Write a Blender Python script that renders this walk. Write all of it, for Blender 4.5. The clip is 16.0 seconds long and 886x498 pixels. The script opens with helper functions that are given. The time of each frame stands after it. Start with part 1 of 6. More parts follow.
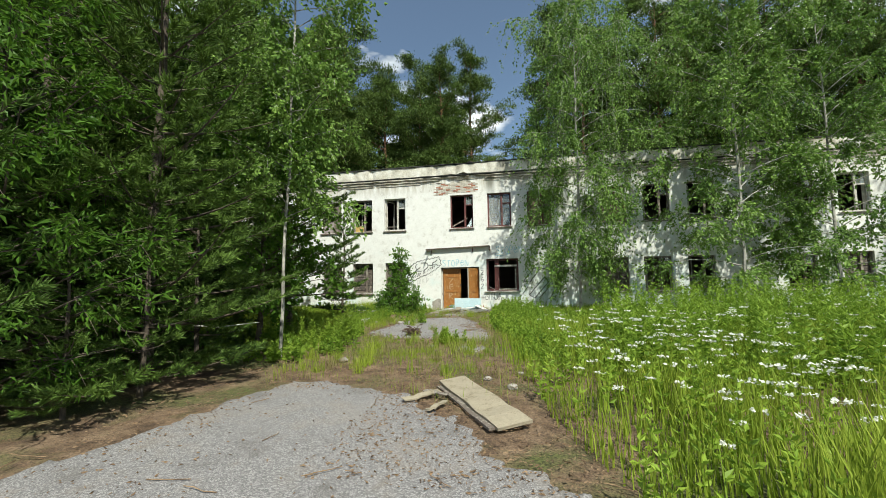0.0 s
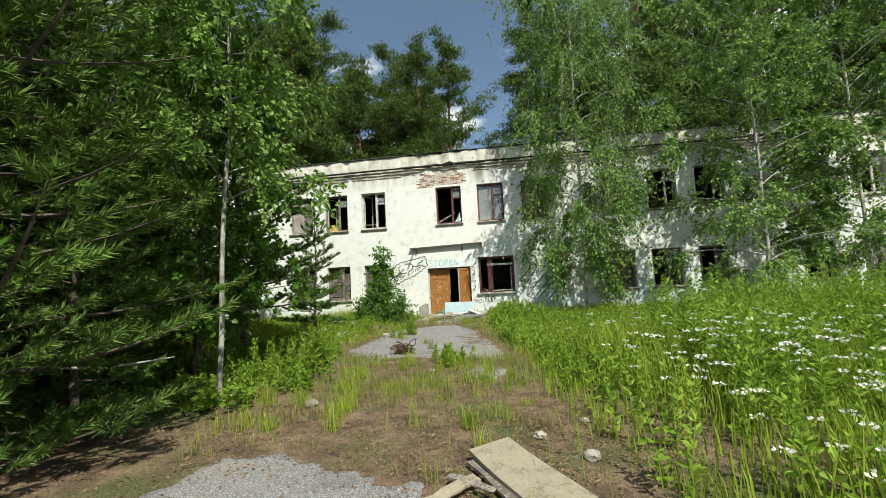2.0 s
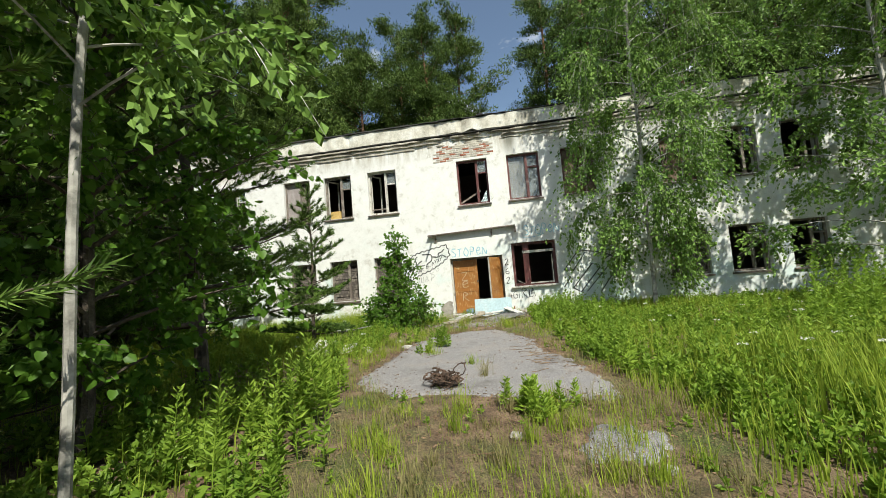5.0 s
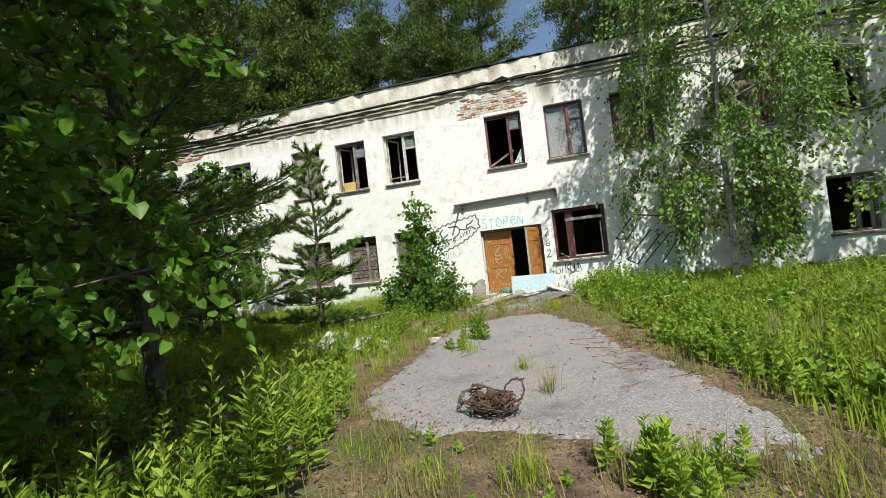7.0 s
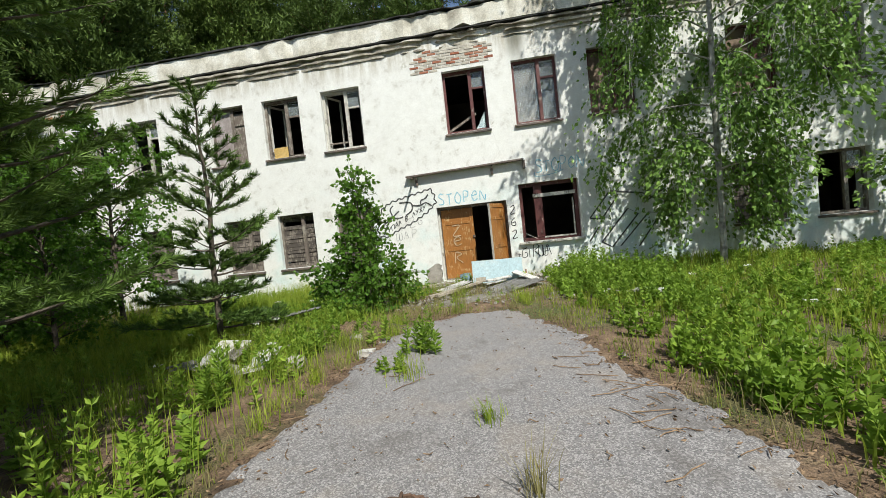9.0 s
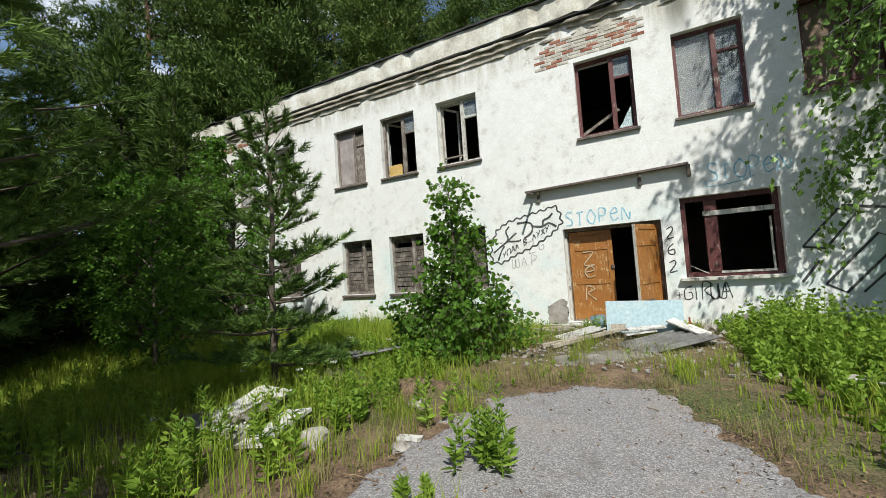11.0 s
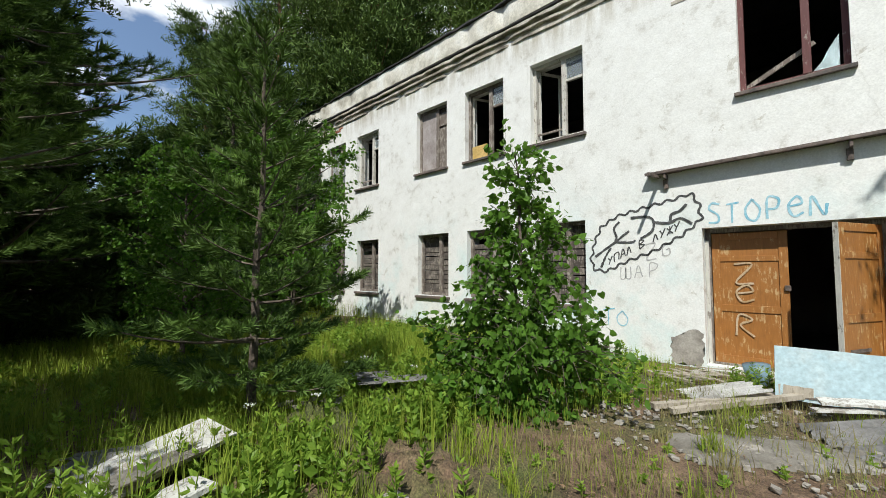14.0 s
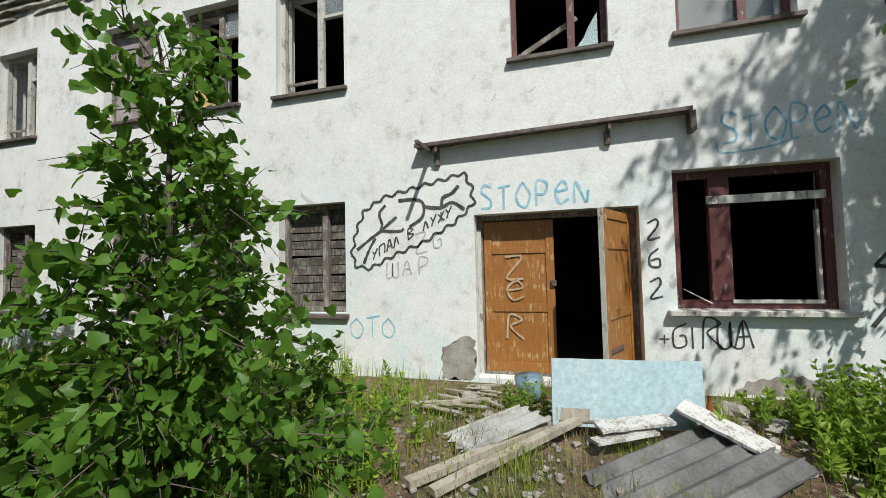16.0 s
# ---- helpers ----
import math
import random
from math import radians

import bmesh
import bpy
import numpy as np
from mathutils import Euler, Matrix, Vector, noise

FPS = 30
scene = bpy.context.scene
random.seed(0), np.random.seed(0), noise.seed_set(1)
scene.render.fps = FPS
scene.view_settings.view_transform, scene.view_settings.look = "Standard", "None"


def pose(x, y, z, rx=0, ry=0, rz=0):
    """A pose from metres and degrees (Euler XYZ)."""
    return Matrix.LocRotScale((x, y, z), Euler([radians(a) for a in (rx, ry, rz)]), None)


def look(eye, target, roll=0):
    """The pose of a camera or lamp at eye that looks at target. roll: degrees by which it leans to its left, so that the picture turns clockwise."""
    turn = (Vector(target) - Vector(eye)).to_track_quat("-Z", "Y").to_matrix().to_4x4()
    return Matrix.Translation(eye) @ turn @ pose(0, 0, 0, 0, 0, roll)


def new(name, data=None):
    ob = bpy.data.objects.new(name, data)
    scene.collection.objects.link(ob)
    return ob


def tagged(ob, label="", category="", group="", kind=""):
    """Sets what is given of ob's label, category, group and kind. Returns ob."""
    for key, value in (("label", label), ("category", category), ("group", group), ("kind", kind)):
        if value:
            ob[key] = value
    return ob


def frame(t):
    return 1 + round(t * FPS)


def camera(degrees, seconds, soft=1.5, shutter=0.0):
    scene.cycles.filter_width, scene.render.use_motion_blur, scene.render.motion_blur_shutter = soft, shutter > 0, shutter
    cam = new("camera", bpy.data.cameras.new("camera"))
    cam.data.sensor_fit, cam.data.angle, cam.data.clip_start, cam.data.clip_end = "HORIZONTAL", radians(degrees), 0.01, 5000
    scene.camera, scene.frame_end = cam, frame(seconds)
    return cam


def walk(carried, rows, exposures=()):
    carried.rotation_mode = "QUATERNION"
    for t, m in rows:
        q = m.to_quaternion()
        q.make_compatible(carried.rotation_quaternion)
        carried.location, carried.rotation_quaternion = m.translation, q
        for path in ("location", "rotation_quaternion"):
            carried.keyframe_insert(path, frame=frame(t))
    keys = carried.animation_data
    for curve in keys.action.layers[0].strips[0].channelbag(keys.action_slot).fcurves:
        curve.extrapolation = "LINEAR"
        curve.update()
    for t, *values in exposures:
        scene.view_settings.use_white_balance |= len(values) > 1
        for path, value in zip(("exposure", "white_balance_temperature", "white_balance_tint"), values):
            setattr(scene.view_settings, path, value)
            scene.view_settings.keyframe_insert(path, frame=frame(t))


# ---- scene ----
cam = camera(96.0, 16.0, soft=0.8)
PATH = [
    (0, (1.099, -3.559, 1.384), (0.703, -1.605, 1.547), -0.9),
    (0.5, (0.945, -3.023, 1.392), (0.591, -1.059, 1.527), -1.3),
    (1, (0.76, -2.508, 1.398), (0.426, -0.547, 1.598), -2.1),
    (1.5, (0.559, -2.015, 1.399), (0.253, -0.046, 1.567), -2.6),
    (2, (0.3, -1.548, 1.398), (0.015, 0.425, 1.569), -2.9),
    (2.5, (0.061, -1.079, 1.401), (-0.245, 0.892, 1.551), -3.0),
    (3, (-0.189, -0.611, 1.402), (-0.511, 1.357, 1.565), -4.0),
    (3.5, (-0.401, -0.129, 1.411), (-0.705, 1.842, 1.567), -4.6),
    (6, (-1.027, 2.269, 1.372), (-1.399, 4.229, 1.508), -5.2),
    (6.5, (-1.133, 2.695, 1.362), (-1.594, 4.64, 1.407), -5.4),
    (7, (-1.26, 3.14, 1.369), (-1.715, 5.087, 1.413), -6.5),
    (7.5, (-1.366, 3.608, 1.375), (-1.735, 5.572, 1.305), -6.6),
    (8, (-1.46, 4.033, 1.36), (-1.718, 6.014, 1.261), -6.3),
    (10.5, (-1.179, 6.435, 1.41), (-1.774, 8.344, 1.437), -4.6),
    (11, (-1.181, 6.846, 1.414), (-2.119, 8.61, 1.51), -4.0),
    (11.5, (-1.22, 7.14, 1.408), (-2.46, 8.704, 1.525), -1.9),
    (12, (-1.283, 7.41, 1.406), (-2.639, 8.869, 1.587), -1.2),
    (12.5, (-1.338, 7.695, 1.406), (-2.76, 9.088, 1.603), -0.2),
    (13, (-1.394, 8.013, 1.408), (-2.841, 9.385, 1.565), 0.6),
    (13.5, (-1.475, 8.387, 1.413), (-2.917, 9.763, 1.576), 0.7),
    (14, (-1.554, 8.826, 1.416), (-2.95, 10.253, 1.531), 0.1),
    (14.5, (-1.627, 9.296, 1.414), (-2.886, 10.847, 1.489), -0.6),
    (15, (-1.725, 9.851, 1.424), (-2.725, 11.582, 1.504), -0.6),
    (15.5, (-1.814, 10.373, 1.422), (-2.639, 12.194, 1.493), -1.0),
    (16, (-1.981, 10.886, 1.428), (-2.521, 12.81, 1.519), -1.3),
]
walk(cam, [(t, look(eye, target, roll)) for t, eye, target, roll in PATH],
     exposures=[(0.0, 0.32, 6600, 1), (3.0, 0.36, 6700, 2), (6.0, 0.42, 6600, 5), (10.3, 0.2, 6350, 7), (13.5, 0.19, 6250, 8), (16.0, 0.0, 6220, 8)])

# ---- light ----
SUN_DIR = Vector((0.43, -0.72, 1.0)).normalized()      # towards the sun
sun = new("sun", bpy.data.lights.new("sun", "SUN"))
sun.data.energy, sun.data.angle, sun.data.color = 5.0, radians(0.6), (1.0, 0.96, 0.87)
sun.matrix_world = look(SUN_DIR * 60, (0, 0, 0))

world = bpy.data.worlds.new("sky")
scene.world = world
world.use_nodes = True
wn, wl = world.node_tree.nodes, world.node_tree.links
wn.clear()
sky = wn.new("ShaderNodeTexSky")
sky.sky_type, sky.sun_disc = "NISHITA", False
sky.sun_elevation, sky.sun_rotation = math.asin(SUN_DIR.z), math.atan2(-SUN_DIR.x, SUN_DIR.y)
sky.air_density, sky.dust_density, sky.ozone_density = 1.0, 0.2, 2.0
coord = wn.new("ShaderNodeTexCoord")
stretch = wn.new("ShaderNodeMapping")
stretch.inputs["Scale"].default_value = (1.0, 1.0, 2.4)
puffs = wn.new("ShaderNodeTexNoise")
puffs.inputs["Scale"].default_value, puffs.inputs["Detail"].default_value, puffs.inputs["Roughness"].default_value = 3.2, 7, 0.55
cover = wn.new("ShaderNodeMapRange")
cover.inputs["From Min"].default_value, cover.inputs["From Max"].default_value = 0.51, 0.62
cover.inputs["To Min"].default_value = 0.03
cloud = wn.new("ShaderNodeMix")
cloud.data_type = "RGBA"
cloud.inputs["B"].default_value = (10.0, 10.2, 10.5, 1)
back = wn.new("ShaderNodeBackground")
back.inputs["Strength"].default_value = 0.095
wout = wn.new("ShaderNodeOutputWorld")
wl.new(coord.outputs["Generated"], stretch.inputs["Vector"])
wl.new(stretch.outputs["Vector"], puffs.inputs["Vector"])
wl.new(puffs.outputs["Fac"], cover.inputs["Value"])
wl.new(cover.outputs["Result"], cloud.inputs["Factor"])
wl.new(sky.outputs["Color"], cloud.inputs["A"])
wl.new(cloud.outputs["Result"], back.inputs["Color"])
wl.new(back.outputs["Background"], wout.inputs["Surface"])


# ---- materials ----
def material(name, base, rough=0.8, metal=0.0):
    """A node material; returns it with its tree's nodes, links and shader."""
    m = bpy.data.materials.new(name)
    m.use_nodes = True
    n, l = m.node_tree.nodes, m.node_tree.links
    b = n["Principled BSDF"]
    b.inputs["Base Color"].default_value = (*base, 1)
    b.inputs["Roughness"].default_value, b.inputs["Metallic"].default_value = rough, metal
    return m, n, l, b


def noise_node(n, l, scale, detail=5, rough=0.6, vector=None, distort=0.0):
    t = n.new("ShaderNodeTexNoise")
    t.inputs["Scale"].default_value, t.inputs["Detail"].default_value = scale, detail
    t.inputs["Roughness"].default_value, t.inputs["Distortion"].default_value = rough, distort
    if vector is not None:
        l.new(vector, t.inputs["Vector"])
    return t.outputs["Fac"]


def ramp(n, l, value, stops):
    """stops: (place, (r, g, b)) ..."""
    r = n.new("ShaderNodeValToRGB")
    el = r.color_ramp.elements
    while len(el) < len(stops):
        el.new(0.5)
    for e, (p, c) in zip(el, stops):
        e.position, e.color = p, (*c, 1)
    l.new(value, r.inputs["Fac"])
    return r.outputs["Color"]


def blend(n, l, fac, a, b, mode="MIX"):
    x = n.new("ShaderNodeMix")
    x.data_type, x.blend_type = "RGBA", mode
    for key, v in (("Factor", fac), ("A", a), ("B", b)):
        if isinstance(v, (int, float)):
            x.inputs[key].default_value = v
        elif isinstance(v, tuple):
            x.inputs[key].default_value = (*v, 1)
        else:
            l.new(v, x.inputs[key])
    return x.outputs["Result"]


def span(n, l, value, lo, hi, a=0.0, b=1.0):
    r = n.new("ShaderNodeMapRange")
    for k, v in (("From Min", lo), ("From Max", hi), ("To Min", a), ("To Max", b)):
        r.inputs[k].default_value = v
    l.new(value, r.inputs["Value"])
    return r.outputs["Result"]


def bump(n, l, b, height, strength=0.4, dist=0.01):
    u = n.new("ShaderNodeBump")
    u.inputs["Strength"].default_value, u.inputs["Distance"].default_value = strength, dist
    l.new(height, u.inputs["Height"])
    l.new(u.outputs["Normal"], b.inputs["Normal"])


def place(n, object_space=False):
    """World position, or the object's own."""
    if object_space:
        return n.new("ShaderNodeTexCoord").outputs["Object"]
    return n.new("ShaderNodeNewGeometry").outputs["Position"]


def mottled(name, c1, c2, scale, rough=0.85, fine=40.0, relief=0.3, c3=None, metal=0.0, dist=0.01):
    """Two colours mixed by coarse noise, darkened a little by fine noise, with relief."""
    m, n, l, b = material(name, c1, rough, metal)
    p = place(n)
    big, small = noise_node(n, l, scale, 6, 0.62, p), noise_node(n, l, fine, 4, 0.6, p)
    stops = [(0.36, c1), (0.62, c2)] if c3 is None else [(0.32, c1), (0.5, c2), (0.66, c3)]
    col = ramp(n, l, big, stops)
    col = blend(n, l, 1.0, col, ramp(n, l, small, [(0.25, (0.72, 0.72, 0.72)), (0.7, (1.1, 1.1, 1.1))]), "MULTIPLY")
    l.new(col, b.inputs["Base Color"])
    bump(n, l, b, small, relief, dist)
    return m


def leaf_material(name, dark, light, through_col, clear=0.35, rough=0.5):
    """Leaves: colour varies from leaf to leaf, some light comes through."""
    m, n, l, b = material(name, dark, rough)
    b.inputs["Specular IOR Level"].default_value = 0.15
    geo = n.new("ShaderNodeNewGeometry")
    info = n.new("ShaderNodeObjectInfo")
    patch = noise_node(n, l, 0.9, 3, 0.5, geo.outputs["Position"])
    tuft = noise_node(n, l, 6.0, 2, 0.5, geo.outputs["Position"])
    both = n.new("ShaderNodeMath")
    both.operation = "ADD"
    l.new(span(n, l, patch, 0.3, 0.7, 0.0, 0.3), both.inputs[0])
    l.new(span(n, l, tuft, 0.33, 0.67, 0.0, 0.3), both.inputs[1])
    mixv = n.new("ShaderNodeMath")
    mixv.operation = "MULTIPLY_ADD"
    l.new(geo.outputs["Random Per Island"], mixv.inputs[0])
    mixv.inputs[1].default_value = 0.4
    l.new(both.outputs[0], mixv.inputs[2])
    col = ramp(n, l, mixv.outputs[0], [(0.1, dark), (0.9, light)])
    col = blend(n, l, 1.0, col, ramp(n, l, info.outputs["Random"], [(0.0, (0.86, 0.9, 0.86)), (1.0, (1.1, 1.08, 1.0))]), "MULTIPLY")
    l.new(col, b.inputs["Base Color"])
    t = n.new("ShaderNodeBsdfTranslucent")
    l.new(blend(n, l, 0.5, col, through_col), t.inputs["Color"])
    mx = n.new("ShaderNodeMixShader")
    mx.inputs["Fac"].default_value = clear
    l.new(b.outputs["BSDF"], mx.inputs[1])
    l.new(t.outputs["BSDF"], mx.inputs[2])
    l.new(mx.outputs["Shader"], n["Material Output"].inputs["Surface"])
    return m


def plaster_material():
    """Old white limewash: rain stains under the cornice, worn grey patches, faint turquoise of an older coat low on the wall, hairline cracks."""
    m, n, l, b = material("old_white_plaster", (0.78, 0.77, 0.73), 0.92)
    p = place(n)
    big, mid, fine = noise_node(n, l, 0.7, 6, 0.65, p), noise_node(n, l, 3.5, 6, 0.7, p), noise_node(n, l, 45, 4, 0.6, p)
    col = ramp(n, l, mid, [(0.3, (0.55, 0.53, 0.49)), (0.44, (0.74, 0.735, 0.71)), (0.7, (0.81, 0.81, 0.79))])
    sep = n.new("ShaderNodeSeparateXYZ")
    l.new(p, sep.inputs[0])
    # streaks that run down
    tall = n.new("ShaderNodeMapping")
    tall.inputs["Scale"].default_value = (3.0, 1.0, 0.35)
    l.new(p, tall.inputs["Vector"])
    streak = noise_node(n, l, 1.6, 6, 0.7, tall.outputs["Vector"])
    top = span(n, l, sep.outputs["Z"], 5.75, 6.35)
    mul = n.new("ShaderNodeMath")
    mul.operation = "MULTIPLY"
    l.new(span(n, l, streak, 0.38, 0.6), mul.inputs[0])
    l.new(top, mul.inputs[1])
    col = blend(n, l, mul.outputs[0], col, (0.4, 0.36, 0.28))
    drip = n.new("ShaderNodeMath")
    drip.operation = "ABSOLUTE"
    off = n.new("ShaderNodeMath")
    off.operation = "ADD"
    off.inputs[1].default_value = 0.42
    l.new(sep.outputs["X"], off.inputs[0])
    l.new(off.outputs[0], drip.inputs[0])
    wet = n.new("ShaderNodeMath")
    wet.operation = "MULTIPLY"
    l.new(span(n, l, drip.outputs[0], 0.3, 0.08), wet.inputs[0])
    l.new(span(n, l, sep.outputs["Z"], 5.4, 6.2, 0.0, 0.8), wet.inputs[1])
    col = blend(n, l, wet.outputs[0], col, (0.13, 0.13, 0.1))
    # turquoise undercoat low down near the entrance
    low = span(n, l, sep.outputs["Z"], 3.4, 0.9)
    m2 = n.new("ShaderNodeMath")
    m2.operation = "MULTIPLY"
    l.new(low, m2.inputs[0])
    l.new(span(n, l, big, 0.48, 0.66, 0.0, 0.75), m2.inputs[1])
    col = blend(n, l, m2.outputs[0], col, (0.55, 0.72, 0.72))
    # dark rim where the plaster has come off
    spots = noise_node(n, l, 1.9, 8, 0.75, p, 0.6)
    col = blend(n, l, span(n, l, spots, 0.63, 0.65, 0.0, 0.6), col, (0.46, 0.43, 0.37))
    # cracks
    v = n.new("ShaderNodeTexVoronoi")
    v.feature = "DISTANCE_TO_EDGE"
    v.inputs["Scale"].default_value = 0.33
    warp = n.new("ShaderNodeMix")
    warp.data_type, warp.blend_type = "RGBA", "ADD"
    warp.inputs["Factor"].default_value = 0.5
    wnz = n.new("ShaderNodeTexNoise")
    wnz.inputs["Scale"].default_value, wnz.inputs["Detail"].default_value = 2.0, 6
    l.new(p, wnz.inputs["Vector"])
    l.new(p, warp.inputs["A"])
    l.new(wnz.outputs["Color"], warp.inputs["B"])
    l.new(warp.outputs["Result"], v.inputs["Vector"])
    crack = span(n, l, v.outputs["Distance"], 0.0, 0.003, 0.18, 0.0)
    col = blend(n, l, crack, col, (0.3, 0.28, 0.25))
    col = blend(n, l, 1.0, col, ramp(n, l, fine, [(0.3, (0.86, 0.86, 0.86)), (0.65, (1.02, 1.02, 1.02))]), "MULTIPLY")
    l.new(col, b.inputs["Base Color"])
    h = n.new("ShaderNodeMath")
    h.operation = "ADD"
    l.new(mid, h.inputs[0])
    l.new(span(n, l, fine, 0, 1, 0, 0.25), h.inputs[1])
    bump(n, l, b, h.outputs[0], 0.5, 0.012)
    return m


def ground_material():
    """Forest soil with dry needles, moss and green patches."""
    m, n, l, b = material("weedy_soil", (0.16, 0.12, 0.08), 0.95)
    p = place(n)
    big, mid, fine = noise_node(n, l, 0.6, 6, 0.65, p), noise_node(n, l, 3.0, 6, 0.7, p), noise_node(n, l, 55, 5, 0.7, p)
    soil = ramp(n, l, mid, [(0.3, (0.06, 0.038, 0.025)), (0.47, (0.17, 0.11, 0.07)), (0.7, (0.34, 0.24, 0.16))])
    moss = ramp(n, l, fine, [(0.3, (0.05, 0.07, 0.018)), (0.7, (0.15, 0.165, 0.05))])
    col = blend(n, l, span(n, l, big, 0.47, 0.62), soil, moss)
    col = blend(n, l, 1.0, col, ramp(n, l, fine, [(0.32, (0.35, 0.35, 0.35)), (0.66, (1.3, 1.27, 1.22))]), "MULTIPLY")
    l.new(col, b.inputs["Base Color"])
    bump(n, l, b, fine, 0.8, 0.03)
    return m


def asphalt_material():
    """Worn grey asphalt: pale chippings, sandy drifts, dark damp patches."""
    m, n, l, b = material("worn_asphalt", (0.2, 0.19, 0.19), 0.95)
    p = place(n)
    v = n.new("ShaderNodeTexVoronoi")
    v.inputs["Scale"].default_value = 120
    l.new(p, v.inputs["Vector"])
    big, fine = noise_node(n, l, 1.1, 6, 0.7, p), noise_node(n, l, 120, 3, 0.6, p)
    chips = n.new("ShaderNodeSeparateColor")
    l.new(v.outputs["Color"], chips.inputs[0])
    col = ramp(n, l, chips.outputs[0], [(0.05, (0.13, 0.124, 0.126)), (0.6, (0.215, 0.204, 0.208)), (0.97, (0.37, 0.352, 0.35))])
    mid = noise_node(n, l, 4.5, 6, 0.75, p)
    col = blend(n, l, span(n, l, big, 0.5, 0.7, 0.0, 0.4), col, (0.3, 0.25, 0.2))
    col = blend(n, l, span(n, l, big, 0.45, 0.3, 0.0, 0.7), col, (0.1, 0.088, 0.08))
    col = blend(n, l, span(n, l, mid, 0.58, 0.7, 0.0, 0.5), col, (0.13, 0.1, 0.08))
    l.new(col, b.inputs["Base Color"])
    bump(n, l, b, v.outputs["Distance"], 0.35, 0.005)
    return m


def glass_material():
    m, n, l, b = material("dusty_window_glass", (0.62, 0.68, 0.7), 0.08)
    b.inputs["Transmission Weight"].default_value = 0.85
    b.inputs["IOR"].default_value = 1.45
    l.new(span(n, l, noise_node(n, l, 5, 5, 0.6, place(n)), 0.35, 0.7, 0.02, 0.1), b.inputs["Roughness"])
    return m


def painted_wood(name, paint, wood, wear=0.52, rough=0.6):
    """Paint that flakes along the grain and shows the grey wood."""
    m, n, l, b = material(name, paint, rough)
    p = place(n)
    mp = n.new("ShaderNodeMapping")
    mp.inputs["Scale"].default_value = (9, 9, 1.6)
    l.new(p, mp.inputs["Vector"])
    grain, big, fine = noise_node(n, l, 4, 6, 0.7, mp.outputs["Vector"]), noise_node(n, l, 5, 6, 0.7, p), noise_node(n, l, 60, 3, 0.6, p)
    a = n.new("ShaderNodeMath")
    a.operation = "MULTIPLY_ADD"
    l.new(grain, a.inputs[0])
    a.inputs[1].default_value = 0.5
    l.new(span(n, l, big, 0, 1, 0, 0.5), a.inputs[2])
    col = blend(n, l, span(n, l, a.outputs[0], wear, wear + 0.05), tuple(paint), tuple(wood))
    col = blend(n, l, 1.0, col, ramp(n, l, grain, [(0.25, (0.7, 0.7, 0.7)), (0.7, (1.1, 1.1, 1.1))]), "MULTIPLY")
    l.new(col, b.inputs["Base Color"])
    bump(n, l, b, a.outputs[0], 0.5, 0.006)
    return m


M_PLASTER = plaster_material()
M_PARAPET = mottled("stained_parapet_plaster", (0.33, 0.3, 0.24), (0.64, 0.61, 0.53), 1.6, 0.95, 30, 0.5, (0.78, 0.77, 0.72))
M_CORNICE = mottled("sooty_cornice", (0.12, 0.105, 0.085), (0.38, 0.35, 0.29), 2.2, 0.95, 30, 0.6, (0.68, 0.65, 0.58))
M_FELT = mottled("black_roofing_felt", (0.025, 0.025, 0.027), (0.06, 0.058, 0.055), 3, 0.9)
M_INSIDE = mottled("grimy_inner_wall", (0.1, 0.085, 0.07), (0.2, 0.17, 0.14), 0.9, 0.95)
M_GROUND = ground_material()
M_ASPHALT = asphalt_material()
M_GLASS = glass_material()
M_FRAME = painted_wood("flaking_dark_red_paint", (0.11, 0.03, 0.028), (0.3, 0.26, 0.22), 0.56)
M_FRAME_PALE = painted_wood("flaking_pale_paint", (0.55, 0.53, 0.48), (0.2, 0.17, 0.14), 0.54)
M_FRAME_GREY = painted_wood("weathered_grey_wood", (0.16, 0.13, 0.11), (0.3, 0.27, 0.23), 0.5, 0.85)
M_SILL = mottled("rusty_tin_sill", (0.07, 0.06, 0.055), (0.17, 0.13, 0.11), 6, 0.75, 50)
M_DOOR = painted_wood("orange_brown_door_paint", (0.33, 0.135, 0.03), (0.46, 0.3, 0.14), 0.54, 0.5)
M_BOARD = painted_wood("dark_weathered_board", (0.09, 0.075, 0.065), (0.22, 0.19, 0.16), 0.5, 0.9)
M_PANEL = mottled("brown_hardboard", (0.09, 0.06, 0.045), (0.21, 0.15, 0.105), 2.4, 0.8)
M_GREYPANEL = mottled("grey_fibreboard", (0.25, 0.21, 0.2), (0.4, 0.36, 0.35), 2.4, 0.85)
M_IRON = mottled("rusty_iron", (0.06, 0.045, 0.038), (0.17, 0.13, 0.11), 9, 0.7, 60, 0.4)
M_BARK_PINE = mottled("pine_bark", (0.1, 0.065, 0.045), (0.3, 0.16, 0.08), 5, 0.95, 25, 0.9, dist=0.03)
M_BARK_DARK = mottled("dark_bark", (0.05, 0.04, 0.032), (0.14, 0.11, 0.085), 6, 0.95, 30, 0.9, dist=0.02)
M_BARK_BIRCH = mottled("birch_bark", (0.08, 0.075, 0.065), (0.36, 0.345, 0.31), 4, 0.8, 18, 0.4, (0.5, 0.48, 0.44))
M_NEEDLE = leaf_material("pine_needles", (0.016, 0.038, 0.008), (0.17, 0.27, 0.06), (0.13, 0.25, 0.03), 0.07, 0.5)
M_NEEDLE_FAR = leaf_material("far_pine_needles", (0.016, 0.034, 0.008), (0.15, 0.225, 0.05), (0.12, 0.2, 0.04), 0.14, 0.55)
